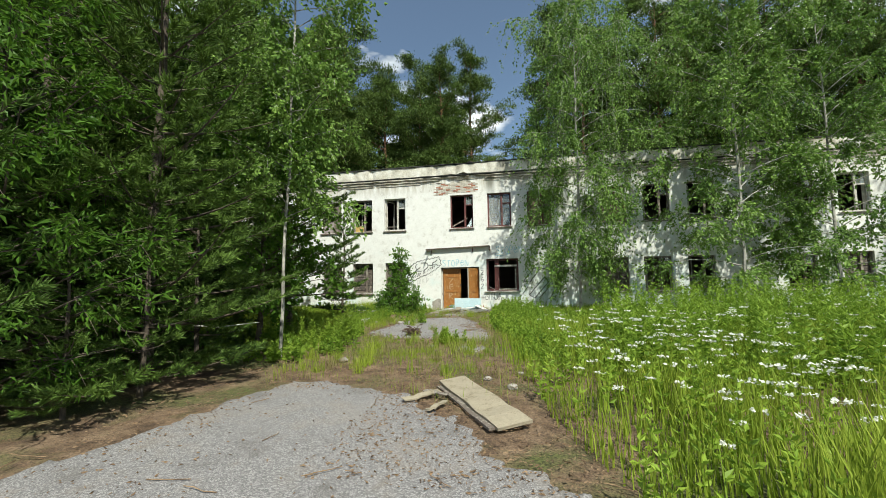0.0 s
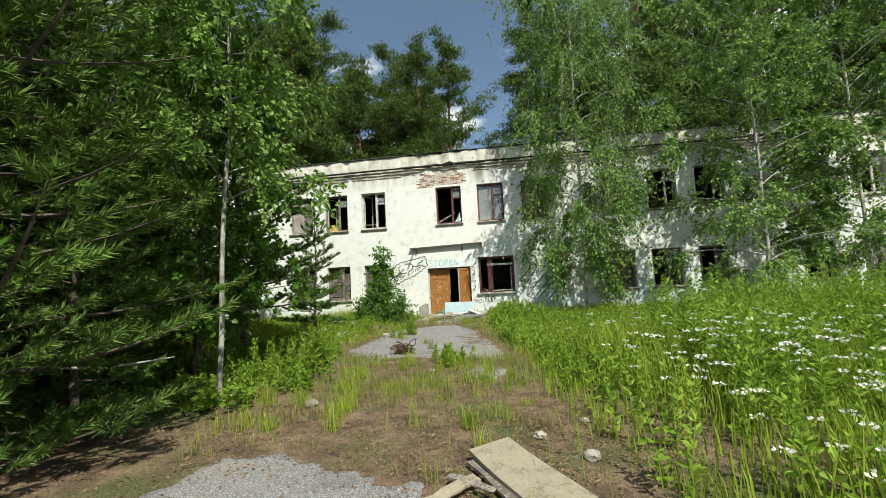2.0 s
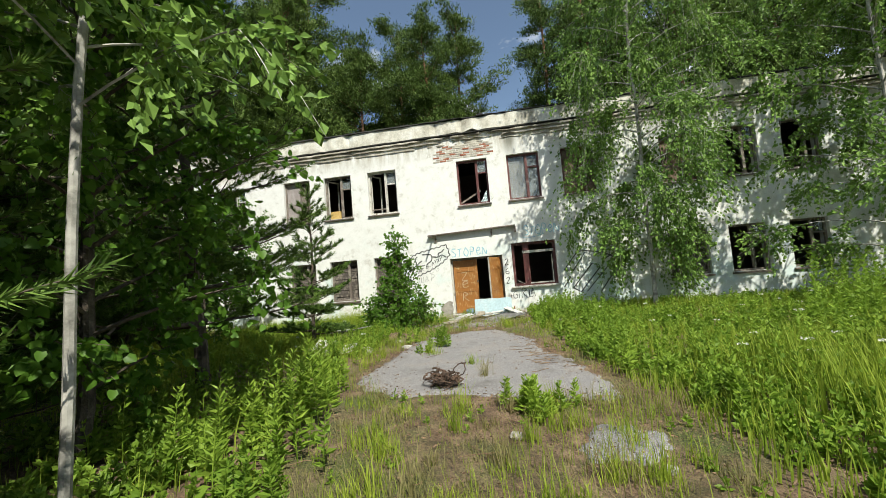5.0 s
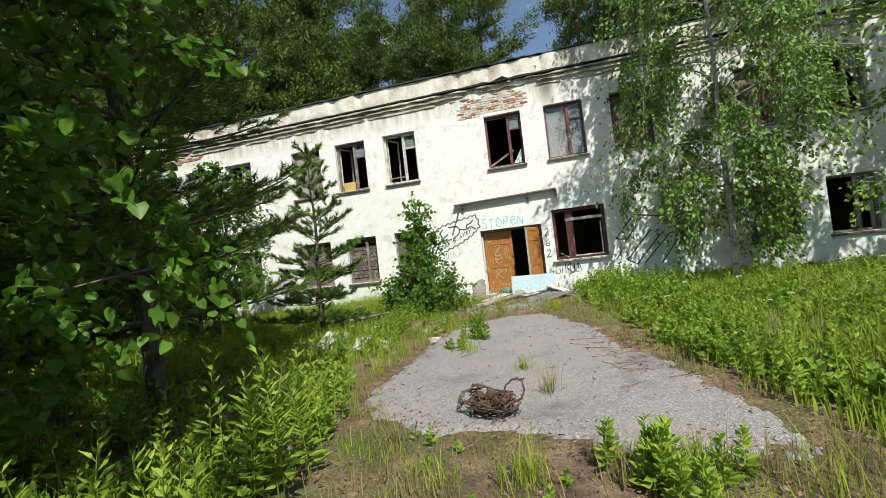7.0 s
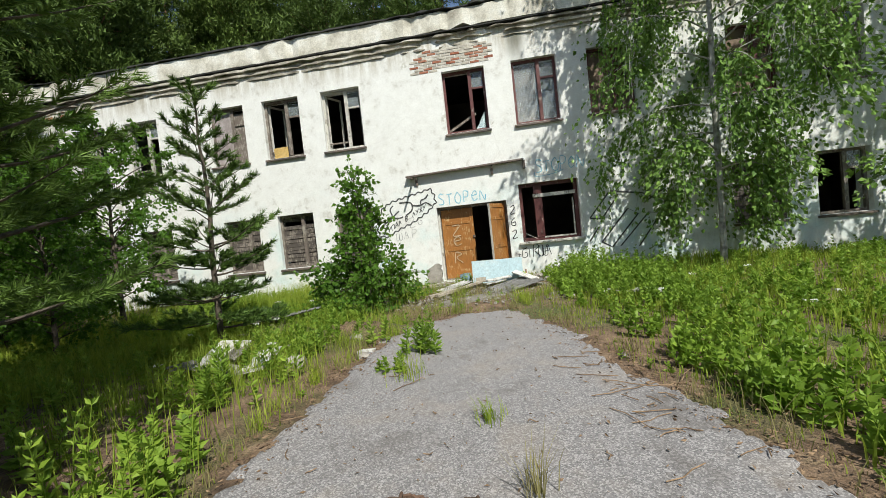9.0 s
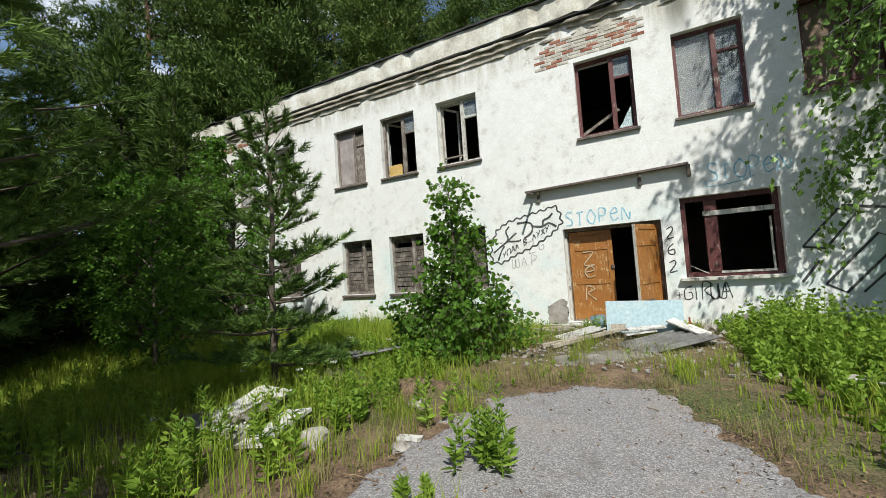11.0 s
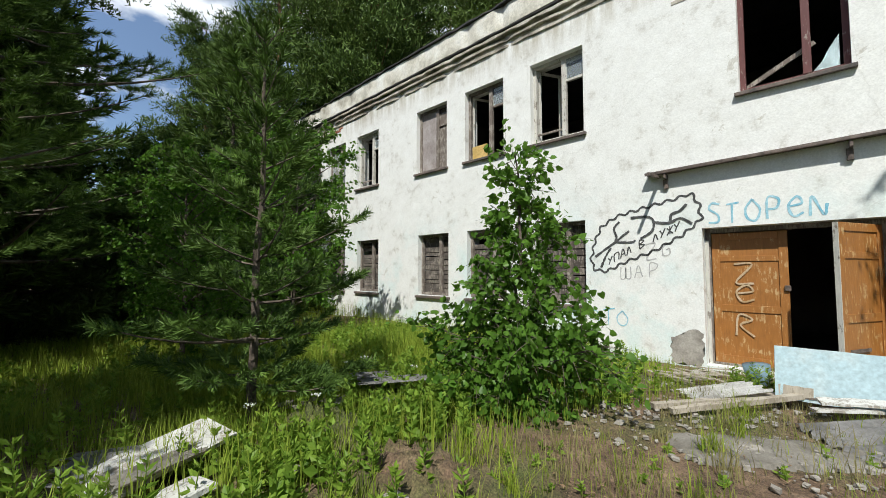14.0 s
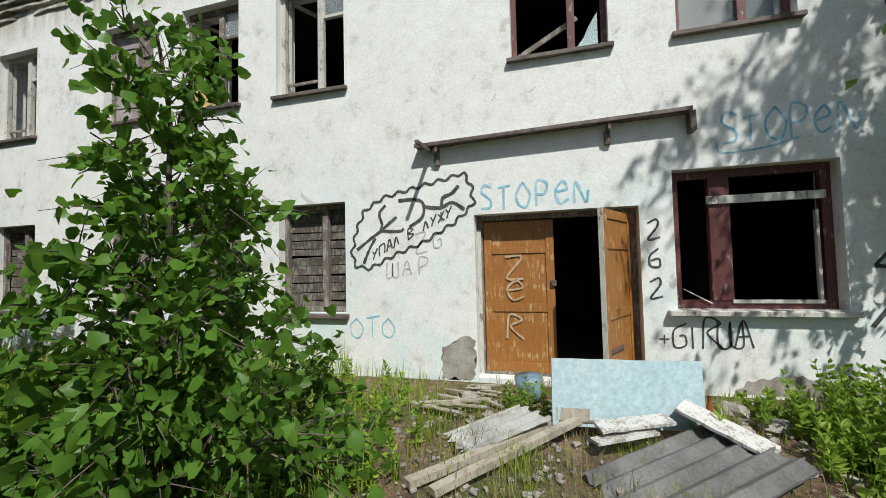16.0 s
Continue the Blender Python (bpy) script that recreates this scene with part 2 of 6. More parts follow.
M_BIRCH = leaf_material("birch_leaves", (0.055, 0.12, 0.025), (0.27, 0.41, 0.1), (0.2, 0.34, 0.05), 0.25, 0.4)
M_LIME = leaf_material("lime_leaves", (0.04, 0.095, 0.014), (0.12, 0.235, 0.035), (0.2, 0.38, 0.035), 0.36, 0.38)
M_GRASS = leaf_material("meadow_grass", (0.12, 0.2, 0.018), (0.4, 0.47, 0.075), (0.34, 0.44, 0.05), 0.4, 0.6)
M_DRYGRASS = leaf_material("dry_grass", (0.16, 0.15, 0.05), (0.36, 0.31, 0.16), (0.4, 0.36, 0.14), 0.3, 0.7)
M_WEED = leaf_material("weed_leaves", (0.1, 0.185, 0.022), (0.33, 0.45, 0.07), (0.26, 0.44, 0.04), 0.38, 0.45)
M_PETAL = leaf_material("white_petals", (0.7, 0.7, 0.66), (0.85, 0.85, 0.82), (0.8, 0.8, 0.75), 0.3, 0.6)


# ---- mesh helpers ----
def np_mesh(name, verts, polys, mat, smooth=False, slots=None):
    """A mesh from arrays: verts (n, 3); polys: a list of (m, k) index arrays, k corners each."""
    me = bpy.data.meshes.new(name)
    verts = np.asarray(verts, dtype=np.float32)
    me.vertices.add(len(verts))
    me.vertices.foreach_set("co", verts.ravel())
    polys = [np.asarray(p, dtype=np.int32) for p in polys if len(p)]
    loops = np.concatenate([p.ravel() for p in polys])
    total = np.concatenate([np.full(len(p), p.shape[1], dtype=np.int32) for p in polys])
    start = np.concatenate([[0], np.cumsum(total)[:-1]]).astype(np.int32)
    me.loops.add(len(loops))
    me.loops.foreach_set("vertex_index", loops)
    me.polygons.add(len(total))
    me.polygons.foreach_set("loop_start", start)
    me.polygons.foreach_set("loop_total", total)
    me.polygons.foreach_set("use_smooth", np.full(len(total), smooth, dtype=bool))
    for mm in (mat if isinstance(mat, (list, tuple)) else [mat]):
        me.materials.append(mm)
    if slots is not None:
        me.polygons.foreach_set("material_index", np.asarray(slots, dtype=np.int32))
    me.update(calc_edges=True)
    me.validate()
    return me


def part(name, shape, mat, parent=None, label="", at=None):
    """Links a bmesh or a mesh as one object under a thing or a part."""
    if isinstance(shape, bmesh.types.BMesh):
        me = bpy.data.meshes.new(name)
        shape.to_mesh(me)
        shape.free()
        me.materials.append(mat)
    else:
        me = shape
    ob = new(name, me)
    if parent is not None:
        ob.parent = parent
    if at is not None:
        ob.matrix_basis = at
    if label:
        ob["label"] = label
    return ob


def box(bm, x0, x1, y0, y1, z0, z1, m=None):
    """An upright box added to bm; m moves it."""
    r = bmesh.ops.create_cube(bm, size=1.0)["verts"]
    bmesh.ops.scale(bm, vec=(x1 - x0, y1 - y0, z1 - z0), verts=r)
    bmesh.ops.translate(bm, vec=((x0 + x1) / 2, (y0 + y1) / 2, (z0 + z1) / 2), verts=r)
    if m is not None:
        bmesh.ops.transform(bm, matrix=m, verts=r)
    return r


def bevelled(bm, width=0.006, segments=1):
    bmesh.ops.bevel(bm, geom=bm.edges[:], offset=width, segments=segments, profile=0.6, affect="EDGES")
    return bm


def solid(x0, x1, y0, y1, z0, z1, bevel=0.0, jitter=0.0):
    bm = bmesh.new()
    box(bm, x0, x1, y0, y1, z0, z1)
    if jitter:
        for v in bm.verts:
            v.co += Vector([random.uniform(-jitter, jitter) for _ in range(3)])
    if bevel:
        bevelled(bm, bevel)
    return bm


def tube(points, radii, sides=7):
    """Vertices and quads of a tapering tube along points."""
    P = np.asarray(points, float)
    T = np.gradient(P, axis=0)
    T /= np.linalg.norm(T, axis=1)[:, None] + 1e-9
    ref = np.where(np.abs(T[:, 2:3]) > 0.9, np.array([[1.0, 0, 0]]), np.array([[0, 0, 1.0]]))
    A = np.cross(T, ref)
    A /= np.linalg.norm(A, axis=1)[:, None] + 1e-9
    B = np.cross(T, A)
    ang = np.linspace(0, 2 * np.pi, sides, endpoint=False)
    R = np.asarray(radii, float)[:, None, None]
    V = P[:, None, :] + R * (np.cos(ang)[None, :, None] * A[:, None, :] + np.sin(ang)[None, :, None] * B[:, None, :])
    k = len(P)
    i = np.arange(k - 1)[:, None] * sides
    j = np.arange(sides)[None, :]
    jn = (j + 1) % sides
    Q = np.stack([i + j, i + jn, i + sides + jn, i + sides + j], -1).reshape(-1, 4)
    return V.reshape(-1, 3), Q


class Heap:
    """Gathers vertices and faces of many small pieces."""

    def __init__(self):
        self.v, self.q, self.t, self.n = [], [], [], 0

    def add(self, V, quads=None, tris=None):
        if quads is not None and len(quads):
            self.q.append(np.asarray(quads) + self.n)
        if tris is not None and len(tris):
            self.t.append(np.asarray(tris) + self.n)
        self.v.append(np.asarray(V).reshape(-1, 3))
        self.n += len(self.v[-1])

    def mesh(self, name, mat, smooth=False):
        polys = []
        if self.q:
            polys.append(np.concatenate(self.q))
        if self.t:
            polys.append(np.concatenate(self.t))
        return np_mesh(name, np.concatenate(self.v), polys, mat, smooth)


def unit(v):
    return v / (np.linalg.norm(v, axis=-1, keepdims=True) + 1e-9)


def leaves(heap, at, along, size, rng, wide=0.6, fold=0.18, heart=False):
    """A leaf at each place, growing along its direction; size: length, one a leaf. heart: broad leaves with a tip."""
    n = len(at)
    along = unit(along)
    side = unit(np.cross(along, rng.normal(size=(n, 3))))
    up = np.cross(side, along)
    s = np.asarray(size).reshape(-1, 1)
    if heart:
        shape = [(0.0, 0.0, 0.0), (-0.06, 0.34, 0.1), (0.3, 0.5, 0.12), (0.72, 0.28, 0.03), (1.0, 0.0, -0.1), (0.72, -0.28, 0.03), (0.3, -0.5, 0.12), (-0.06, -0.34, 0.1), (0.42, 0.0, 0.0)]
        V = np.stack([at + s * (a * along + wide / 0.6 * 0.85 * b * side + c * up) for a, b, c in shape], 1)
        base = (np.arange(n) * 9)[:, None]
        ring = [(0, 1, 8), (1, 2, 8), (2, 3, 8), (3, 4, 8), (4, 5, 8), (5, 6, 8), (6, 7, 8), (7, 0, 8)]
        heap.add(V, tris=np.concatenate([base + np.array(r)[None] for r in ring]))
    else:
        V = np.stack([at, at + s * (0.45 * along + wide / 2 * side + fold * up), at + s * along, at + s * (0.45 * along - wide / 2 * side + fold * up)], 1)
        base = (np.arange(n) * 4)[:, None]
        heap.add(V, tris=np.concatenate([base + np.array([[0, 1, 2]]), base + np.array([[0, 2, 3]])]))


def needles(heap, at, along, length, rng, width=0.01, spread=0.75):
    """Thin needles that stand out forwards round their twig."""
    n = len(at)
    d = unit(unit(along) + spread * rng.normal(size=(n, 3)) * 0.75)
    side = unit(np.cross(d, rng.normal(size=(n, 3)))) * width
    L = np.asarray(length).reshape(-1, 1)
    V = np.stack([at - side / 2, at + side / 2, at + L * d], 1)
    heap.add(V, tris=(np.arange(n) * 3)[:, None] + np.array([[0, 1, 2]]))


# ---- ground ----
WALL_Y = 15.83


def ground_z(x, y):
    """Flat where one walks, gently uneven in the meadow and under the trees."""
    off = np.clip(np.abs(np.asarray(x, float) + 1.0) - 2.2, 0, 3) / 3
    return off * (0.05 * np.sin(0.9 * x + 0.3 * y) + 0.05 * np.sin(1.3 * y - 0.5 * x)) - 0.012


def ground_sheet():
    xs = np.concatenate([[-2500, -600, -200, -90], np.arange(-40, 40.1, 0.5), [90, 200, 600, 2500]])
    ys = np.concatenate([[-2500, -600, -200, -60], np.arange(-14, 60.1, 0.5), [90, 200, 600, 2500]])
    X, Y = np.meshgrid(xs, ys, indexing="ij")
    near = (np.abs(X) < 45) & (np.abs(Y) < 62)
    Z = np.where(near, ground_z(X, Y), -0.012)
    V = np.stack([X, Y, Z], -1).reshape(-1, 3)
    a, b = len(xs), len(ys)
    i, j = np.meshgrid(np.arange(a - 1), np.arange(b - 1), indexing="ij")
    k = (i * b + j).ravel()
    ob = new("ground", np_mesh("ground", V, [np.stack([k, k + b, k + b + 1, k + 1], -1)], M_GROUND, True))
    return tagged(ob, "brown forest soil with moss, dry needles and weeds", "ground", kind="structure")


ground_sheet()


def inside(P, poly):
    """Which points lie in a polygon."""
    poly = np.array(poly)
    hit = np.zeros(len(P), bool)
    j = len(poly) - 1
    for i in range(len(poly)):
        a, b = poly[i], poly[j]
        cross = ((a[1] > P[:, 1]) != (b[1] > P[:, 1])) & (P[:, 0] < (b[0] - a[0]) * (P[:, 1] - a[1]) / (b[1] - a[1] + 1e-12) + a[0])
        hit ^= cross
        j = i
    return hit


def clumped(P, seed, scale=0.9):
    """A smooth uneven field between 0 and 1."""
    r = np.random.default_rng(seed)
    out = np.zeros(len(P))
    for k in range(6):
        f = r.normal(size=2) * (1.2 + k) / scale
        out += np.sin(P @ f + r.uniform(0, 6.28)) / (1 + 0.5 * k)
    return 1 / (1 + np.exp(-1.4 * out))


def patch(name, outline, label, mat, rng, thick=0.02, rough_edge=0.1, step=0.09):
    """A thin slab of paving with a crumbled outline, slightly uneven on top."""
    P = np.array(outline, float)
    (xa, ya), (xb, yb) = P.min(0) - 0.3, P.max(0) + 0.3
    xs, ys = np.arange(xa, xb, step), np.arange(ya, yb, step)
    X, Y = np.meshgrid(xs, ys, indexing="ij")
    G = np.stack([X, Y], -1).reshape(-1, 2)
    wob = np.column_stack([clumped(G, 41, 0.25), clumped(G, 42, 0.25)]) - 0.5 
    rag = rng.normal(size=(2, *X.shape))
    for _ in range(2):
        rag = (rag + np.roll(rag, 1, 1) + np.roll(rag, -1, 1) + np.roll(rag, 1, 2) + np.roll(rag, -1, 2)) / 3
    wob = wob * rough_edge * 2.2 + np.stack([rag[0], rag[1]], -1).reshape(-1, 2) * 0.03
    ok = inside(G + wob, outline).reshape(X.shape)
    cell = ok[:-1, :-1] & ok[1:, :-1] & ok[1:, 1:] & ok[:-1, 1:]
    count = np.zeros(X.shape)
    for a in (0, 1):
        for b in (0, 1):
            count[a:len(xs) - 1 + a, b:len(ys) - 1 + b] += cell
    Z = np.where(count == 4, thick + 0.006 * (clumped(G, 45, 0.8).reshape(X.shape) - 0.5), -0.03)
    V = np.stack([X + rng.uniform(-0.3, 0.3, X.shape) * step, Y + rng.uniform(-0.3, 0.3, X.shape) * step, Z], -1).reshape(-1, 3)
    i, j = np.nonzero(cell)
    k = i * len(ys) + j
    Q = np.stack([k, k + len(ys), k + len(ys) + 1, k + 1], -1)
    used, inv = np.unique(Q, return_inverse=True)
    ob = new(name, np_mesh(name, V[used], [inv.reshape(-1, 4)], mat, True))
    return tagged(ob, label, "pavement", kind="structure")


rng = np.random.default_rng(4)
NEAR_SLAB = [(-9.5, -13), (3.6, -13), (2.3, -3.0), (1.75, -1.2), (1.25, -0.5), (0.8, 0.0), (0.35, 0.6), (-0.25, 1.25), (-0.9, 1.6), (-1.5, 1.85), (-2.25, 1.75), (-2.5, 0.9), (-2.5, 0.0), (-2.6, -0.9), (-3.4, -1.6), (-6.5, -4.0), (-9.5, -6)]
FAR_SLAB = [(-3.1, 6.7), (-2.3, 6.15), (-1.6, 6.1), (-0.8, 5.8), (0.35, 5.95), (0.3, 6.7), (-0.05, 7.8), (-0.45, 9.4), (-0.6, 10.0), (-0.9, 11.0), (-1.3, 11.7), (-2.2, 11.5), (-2.8, 11.0), (-3.0, 10.3), (-3.15, 9.3), (-3.2, 8.4), (-3.27, 7.3)]
patch("pavement_front", NEAR_SLAB, "worn grey asphalt yard with crumbled edges", M_ASPHALT, rng, 0.015, step=0.065)
patch("pavement_path", FAR_SLAB, "worn grey asphalt path before the entrance", M_ASPHALT, rng, 0.018, step=0.045)
patch("pavement_scrap", [(-0.55, 4.5), (0.15, 4.4), (0.3, 5.0), (-0.2, 5.2)], "broken scrap of grey asphalt in the weeds", M_ASPHALT, rng, 0.016, 0.06, 0.04)
M_CONCRETE = mottled("pale_concrete", (0.13, 0.115, 0.095), (0.27, 0.25, 0.22), 2.5, 0.95, 50, 0.5)
patch("pavement_step", [(-2.75, 12.75), (-2.4, 12.35), (-1.5, 12.85), (-1.2, 13.4), (-1.7, 13.45), (-2.35, 13.1)], "cracked pale concrete slab before the door", M_CONCRETE, rng, 0.014, 0.03, 0.03)

# ---- the abandoned building ----
X0, X1, TOP = -16.15, 26.0, 7.22
WALL_T = 0.45
UP = [(-15.65, -14.53), (-14.02, -12.9), (-12.23, -11.1), (-9.4, -8.28), (-7.68, -6.57), (-5.89, -4.76), (-2.43, -1.29), (-0.58, 0.56), (1.33, 2.45),
      (4.6, 5.74), (6.46, 7.6), (8.32, 9.44), (12.1, 13.22), (14.02, 15.18), (15.9, 17.05), (19.2, 20.3), (21.0, 22.1)]
LOW = [(-15.6, -14.5), (-13.95, -12.85), (-12.15, -11.05), (-9.32, -8.22), (-7.62, -6.52), (-5.85, -4.77), (-0.7, 0.83), (4.52, 5.76), (6.4, 7.56), (8.2, 9.3),
       (12.0, 13.1), (14.0, 15.1), (15.9, 17.0), (19.2, 20.3), (21.0, 22.1)]
UP_Z, LOW_Z = (4.02, 5.68), (0.83, 2.37)
DOOR = (-2.95, -1.05, 0.05, 2.08)

building = tagged(new("abandoned_building"), "derelict two-storey white plastered building with broken windows and a flat roof", "building")


def wall_with_openings(openings):
    """The front wall, cut into boxes round its openings."""
    xs = sorted({X0, X1, *[o[0] for o in openings], *[o[1] for o in openings]})
    bm = bmesh.new()
    vert = {}

    def v(x, y, z):
        key = (round(x, 4), round(y, 4), round(z, 4))
        if key not in vert:
            vert[key] = bm.verts.new(key)
        return vert[key]

    yf, yb = WALL_Y, WALL_Y + WALL_T
    cells = []
    for a, b in zip(xs, xs[1:]):
        cuts = sorted([(o[2], o[3]) for o in openings if o[0] <= a + 1e-6 and o[1] >= b - 1e-6])
        z = -0.1
        for lo, hi in cuts:
            cells.append((a, b, z, lo))
            z = hi
        cells.append((a, b, z, 6.66))
    for a, b, lo, hi in cells:
        bm.faces.new((v(a, yf, lo), v(b, yf, lo), v(b, yf, hi), v(a, yf, hi)))
        bm.faces.new((v(b, yb, lo), v(a, yb, lo), v(a, yb, hi), v(b, yb, hi)))
    for a, b, lo, hi in openings:
        for p, q, z in ((a, b, hi), (b, a, lo)):
            bm.faces.new((v(p, yf, z), v(q, yf, z), v(q, yb, z), v(p, yb, z)))
        bm.faces.new((v(a, yf, lo), v(a, yf, hi), v(a, yb, hi), v(a, yb, lo)))
        bm.faces.new((v(b, yf, hi), v(b, yf, lo), v(b, yb, lo), v(b, yb, hi)))
    return bm


OPENINGS = [(a, b, *UP_Z) for a, b in UP] + [(a, b, *(LOW_Z if b - a < 1.4 else (0.9, 2.45))) for a, b in LOW] + [DOOR]
part("wall", wall_with_openings(OPENINGS), M_PLASTER, building, "white limewashed front wall with flaking patches")

bm = bmesh.new()
D = 12.0
box(bm, X0, X0 + 0.4, WALL_Y + WALL_T, WALL_Y + D, -0.1, 6.66)
part("wall", bm, M_PLASTER, building)
bm = bmesh.new()
box(bm, X1 - 0.4, X1, WALL_Y + WALL_T, WALL_Y + D, -0.1, 6.66)
part("wall", bm, M_PLASTER, building)
bm = bmesh.new()
box(bm, X0 + 0.4, X1 - 0.4, WALL_Y + D - 0.4, WALL_Y + D, -0.1, 6.66)
part("wall", bm, M_PLASTER, building)
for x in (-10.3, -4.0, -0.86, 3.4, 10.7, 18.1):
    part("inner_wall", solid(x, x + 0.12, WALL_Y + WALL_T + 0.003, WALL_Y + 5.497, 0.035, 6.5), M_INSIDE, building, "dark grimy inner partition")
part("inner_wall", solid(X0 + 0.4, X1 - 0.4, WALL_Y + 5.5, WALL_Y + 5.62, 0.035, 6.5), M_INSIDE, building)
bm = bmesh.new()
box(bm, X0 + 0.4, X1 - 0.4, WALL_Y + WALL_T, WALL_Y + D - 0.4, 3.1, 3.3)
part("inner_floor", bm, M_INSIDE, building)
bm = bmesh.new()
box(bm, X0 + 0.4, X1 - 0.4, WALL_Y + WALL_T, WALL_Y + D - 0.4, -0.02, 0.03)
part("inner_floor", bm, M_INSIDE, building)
bm = bmesh.new()
box(bm, X0 - 0.12, X1 + 0.12, WALL_Y - 0.135, WALL_Y + D + 0.12, 6.665, 6.69)
part("roof", bm, M_FELT, building, "flat roof of black felt")


def ragged_band(z0, z1, proud, seed, chip=0.014, step=0.2):
    """A long course of the cornice whose lower and outer edges are chipped."""
    r = np.random.default_rng(seed)
    xs = np.arange(X0 - proud, X1 + proud, step)
    k = len(xs)
    chip = chip * (1 + 3.5 * np.exp(-((xs + 1.9) / 1.3) ** 2) + 2.0 * np.exp(-((xs + 14.5) / 1.2) ** 2))
    yo = WALL_Y - proud + chip * np.abs(r.normal(size=k)) * (1 + 3 * (r.random(k) < 0.12))
    zl = z0 + chip * np.abs(r.normal(size=k))
    zt = z1 - 0.4 * chip * np.abs(r.normal(size=k))
    yb = np.full(k, WALL_Y + 0.25)
    V = np.stack([np.stack([xs, yo, zl], -1), np.stack([xs, yo, zt], -1), np.stack([xs, yb, zt], -1), np.stack([xs, yb, zl], -1)], 1).reshape(-1, 3)
    i = np.arange(k - 1)[:, None] * 4
    Q = np.concatenate([i + np.array([[a, a + 4, (a + 1) % 4 + 4, (a + 1) % 4]]) for a in range(4)])
    ends = np.array([[0, 1, 2, 3], [4 * k - 1, 4 * k - 2, 4 * k - 3, 4 * k - 4]])
    return V, [Q, ends]


for z0, z1, proud, seed in ((6.3, 6.37, 0.045, 1), (6.43, 6.495, 0.09, 2), (6.555, 6.625, 0.135, 3)):
    V, polys = ragged_band(z0, z1, proud, seed)
    part("cornice_course", np_mesh("cornice_course", V, polys, M_CORNICE), None, building)
V, polys = ragged_band(6.692, 7.2, 0.15, 7, 0.008)
part("parapet", np_mesh("parapet", V, polys, M_PARAPET), None, building, "grey-stained white parapet")
V, polys = ragged_band(7.2, 7.25, 0.21, 9, 0.012)
part("parapet_cap", np_mesh("parapet_cap", V, polys, M_FELT), None, building, "black felt edge")


def ring(a, b, z0, z1, w, y0, y1):
    """A rectangular frame in one piece."""
    bm = bmesh.new()
    loops = []
    for y in (y0, y1):
        for g in (0.0, w):
            loops.append([bm.verts.new(p) for p in ((a + g, y, z0 + g), (b - g, y, z0 + g), (b - g, y, z1 - g), (a + g, y, z1 - g))])
    fo, fi, bo, bi = loops
    for i in range(4):
        j = (i + 1) % 4
        bm.faces.new((fo[i], fo[j], fi[j], fi[i]))
        bm.faces.new((bi[i], bi[j], bo[j], bo[i]))
        bm.faces.new((fi[i], fi[j], bi[j], bi[i]))
        bm.faces.new((bo[i], bo[j], fo[j], fo[i]))
    bmesh.ops.recalc_face_normals(bm, faces=bm.faces[:])
    return bm


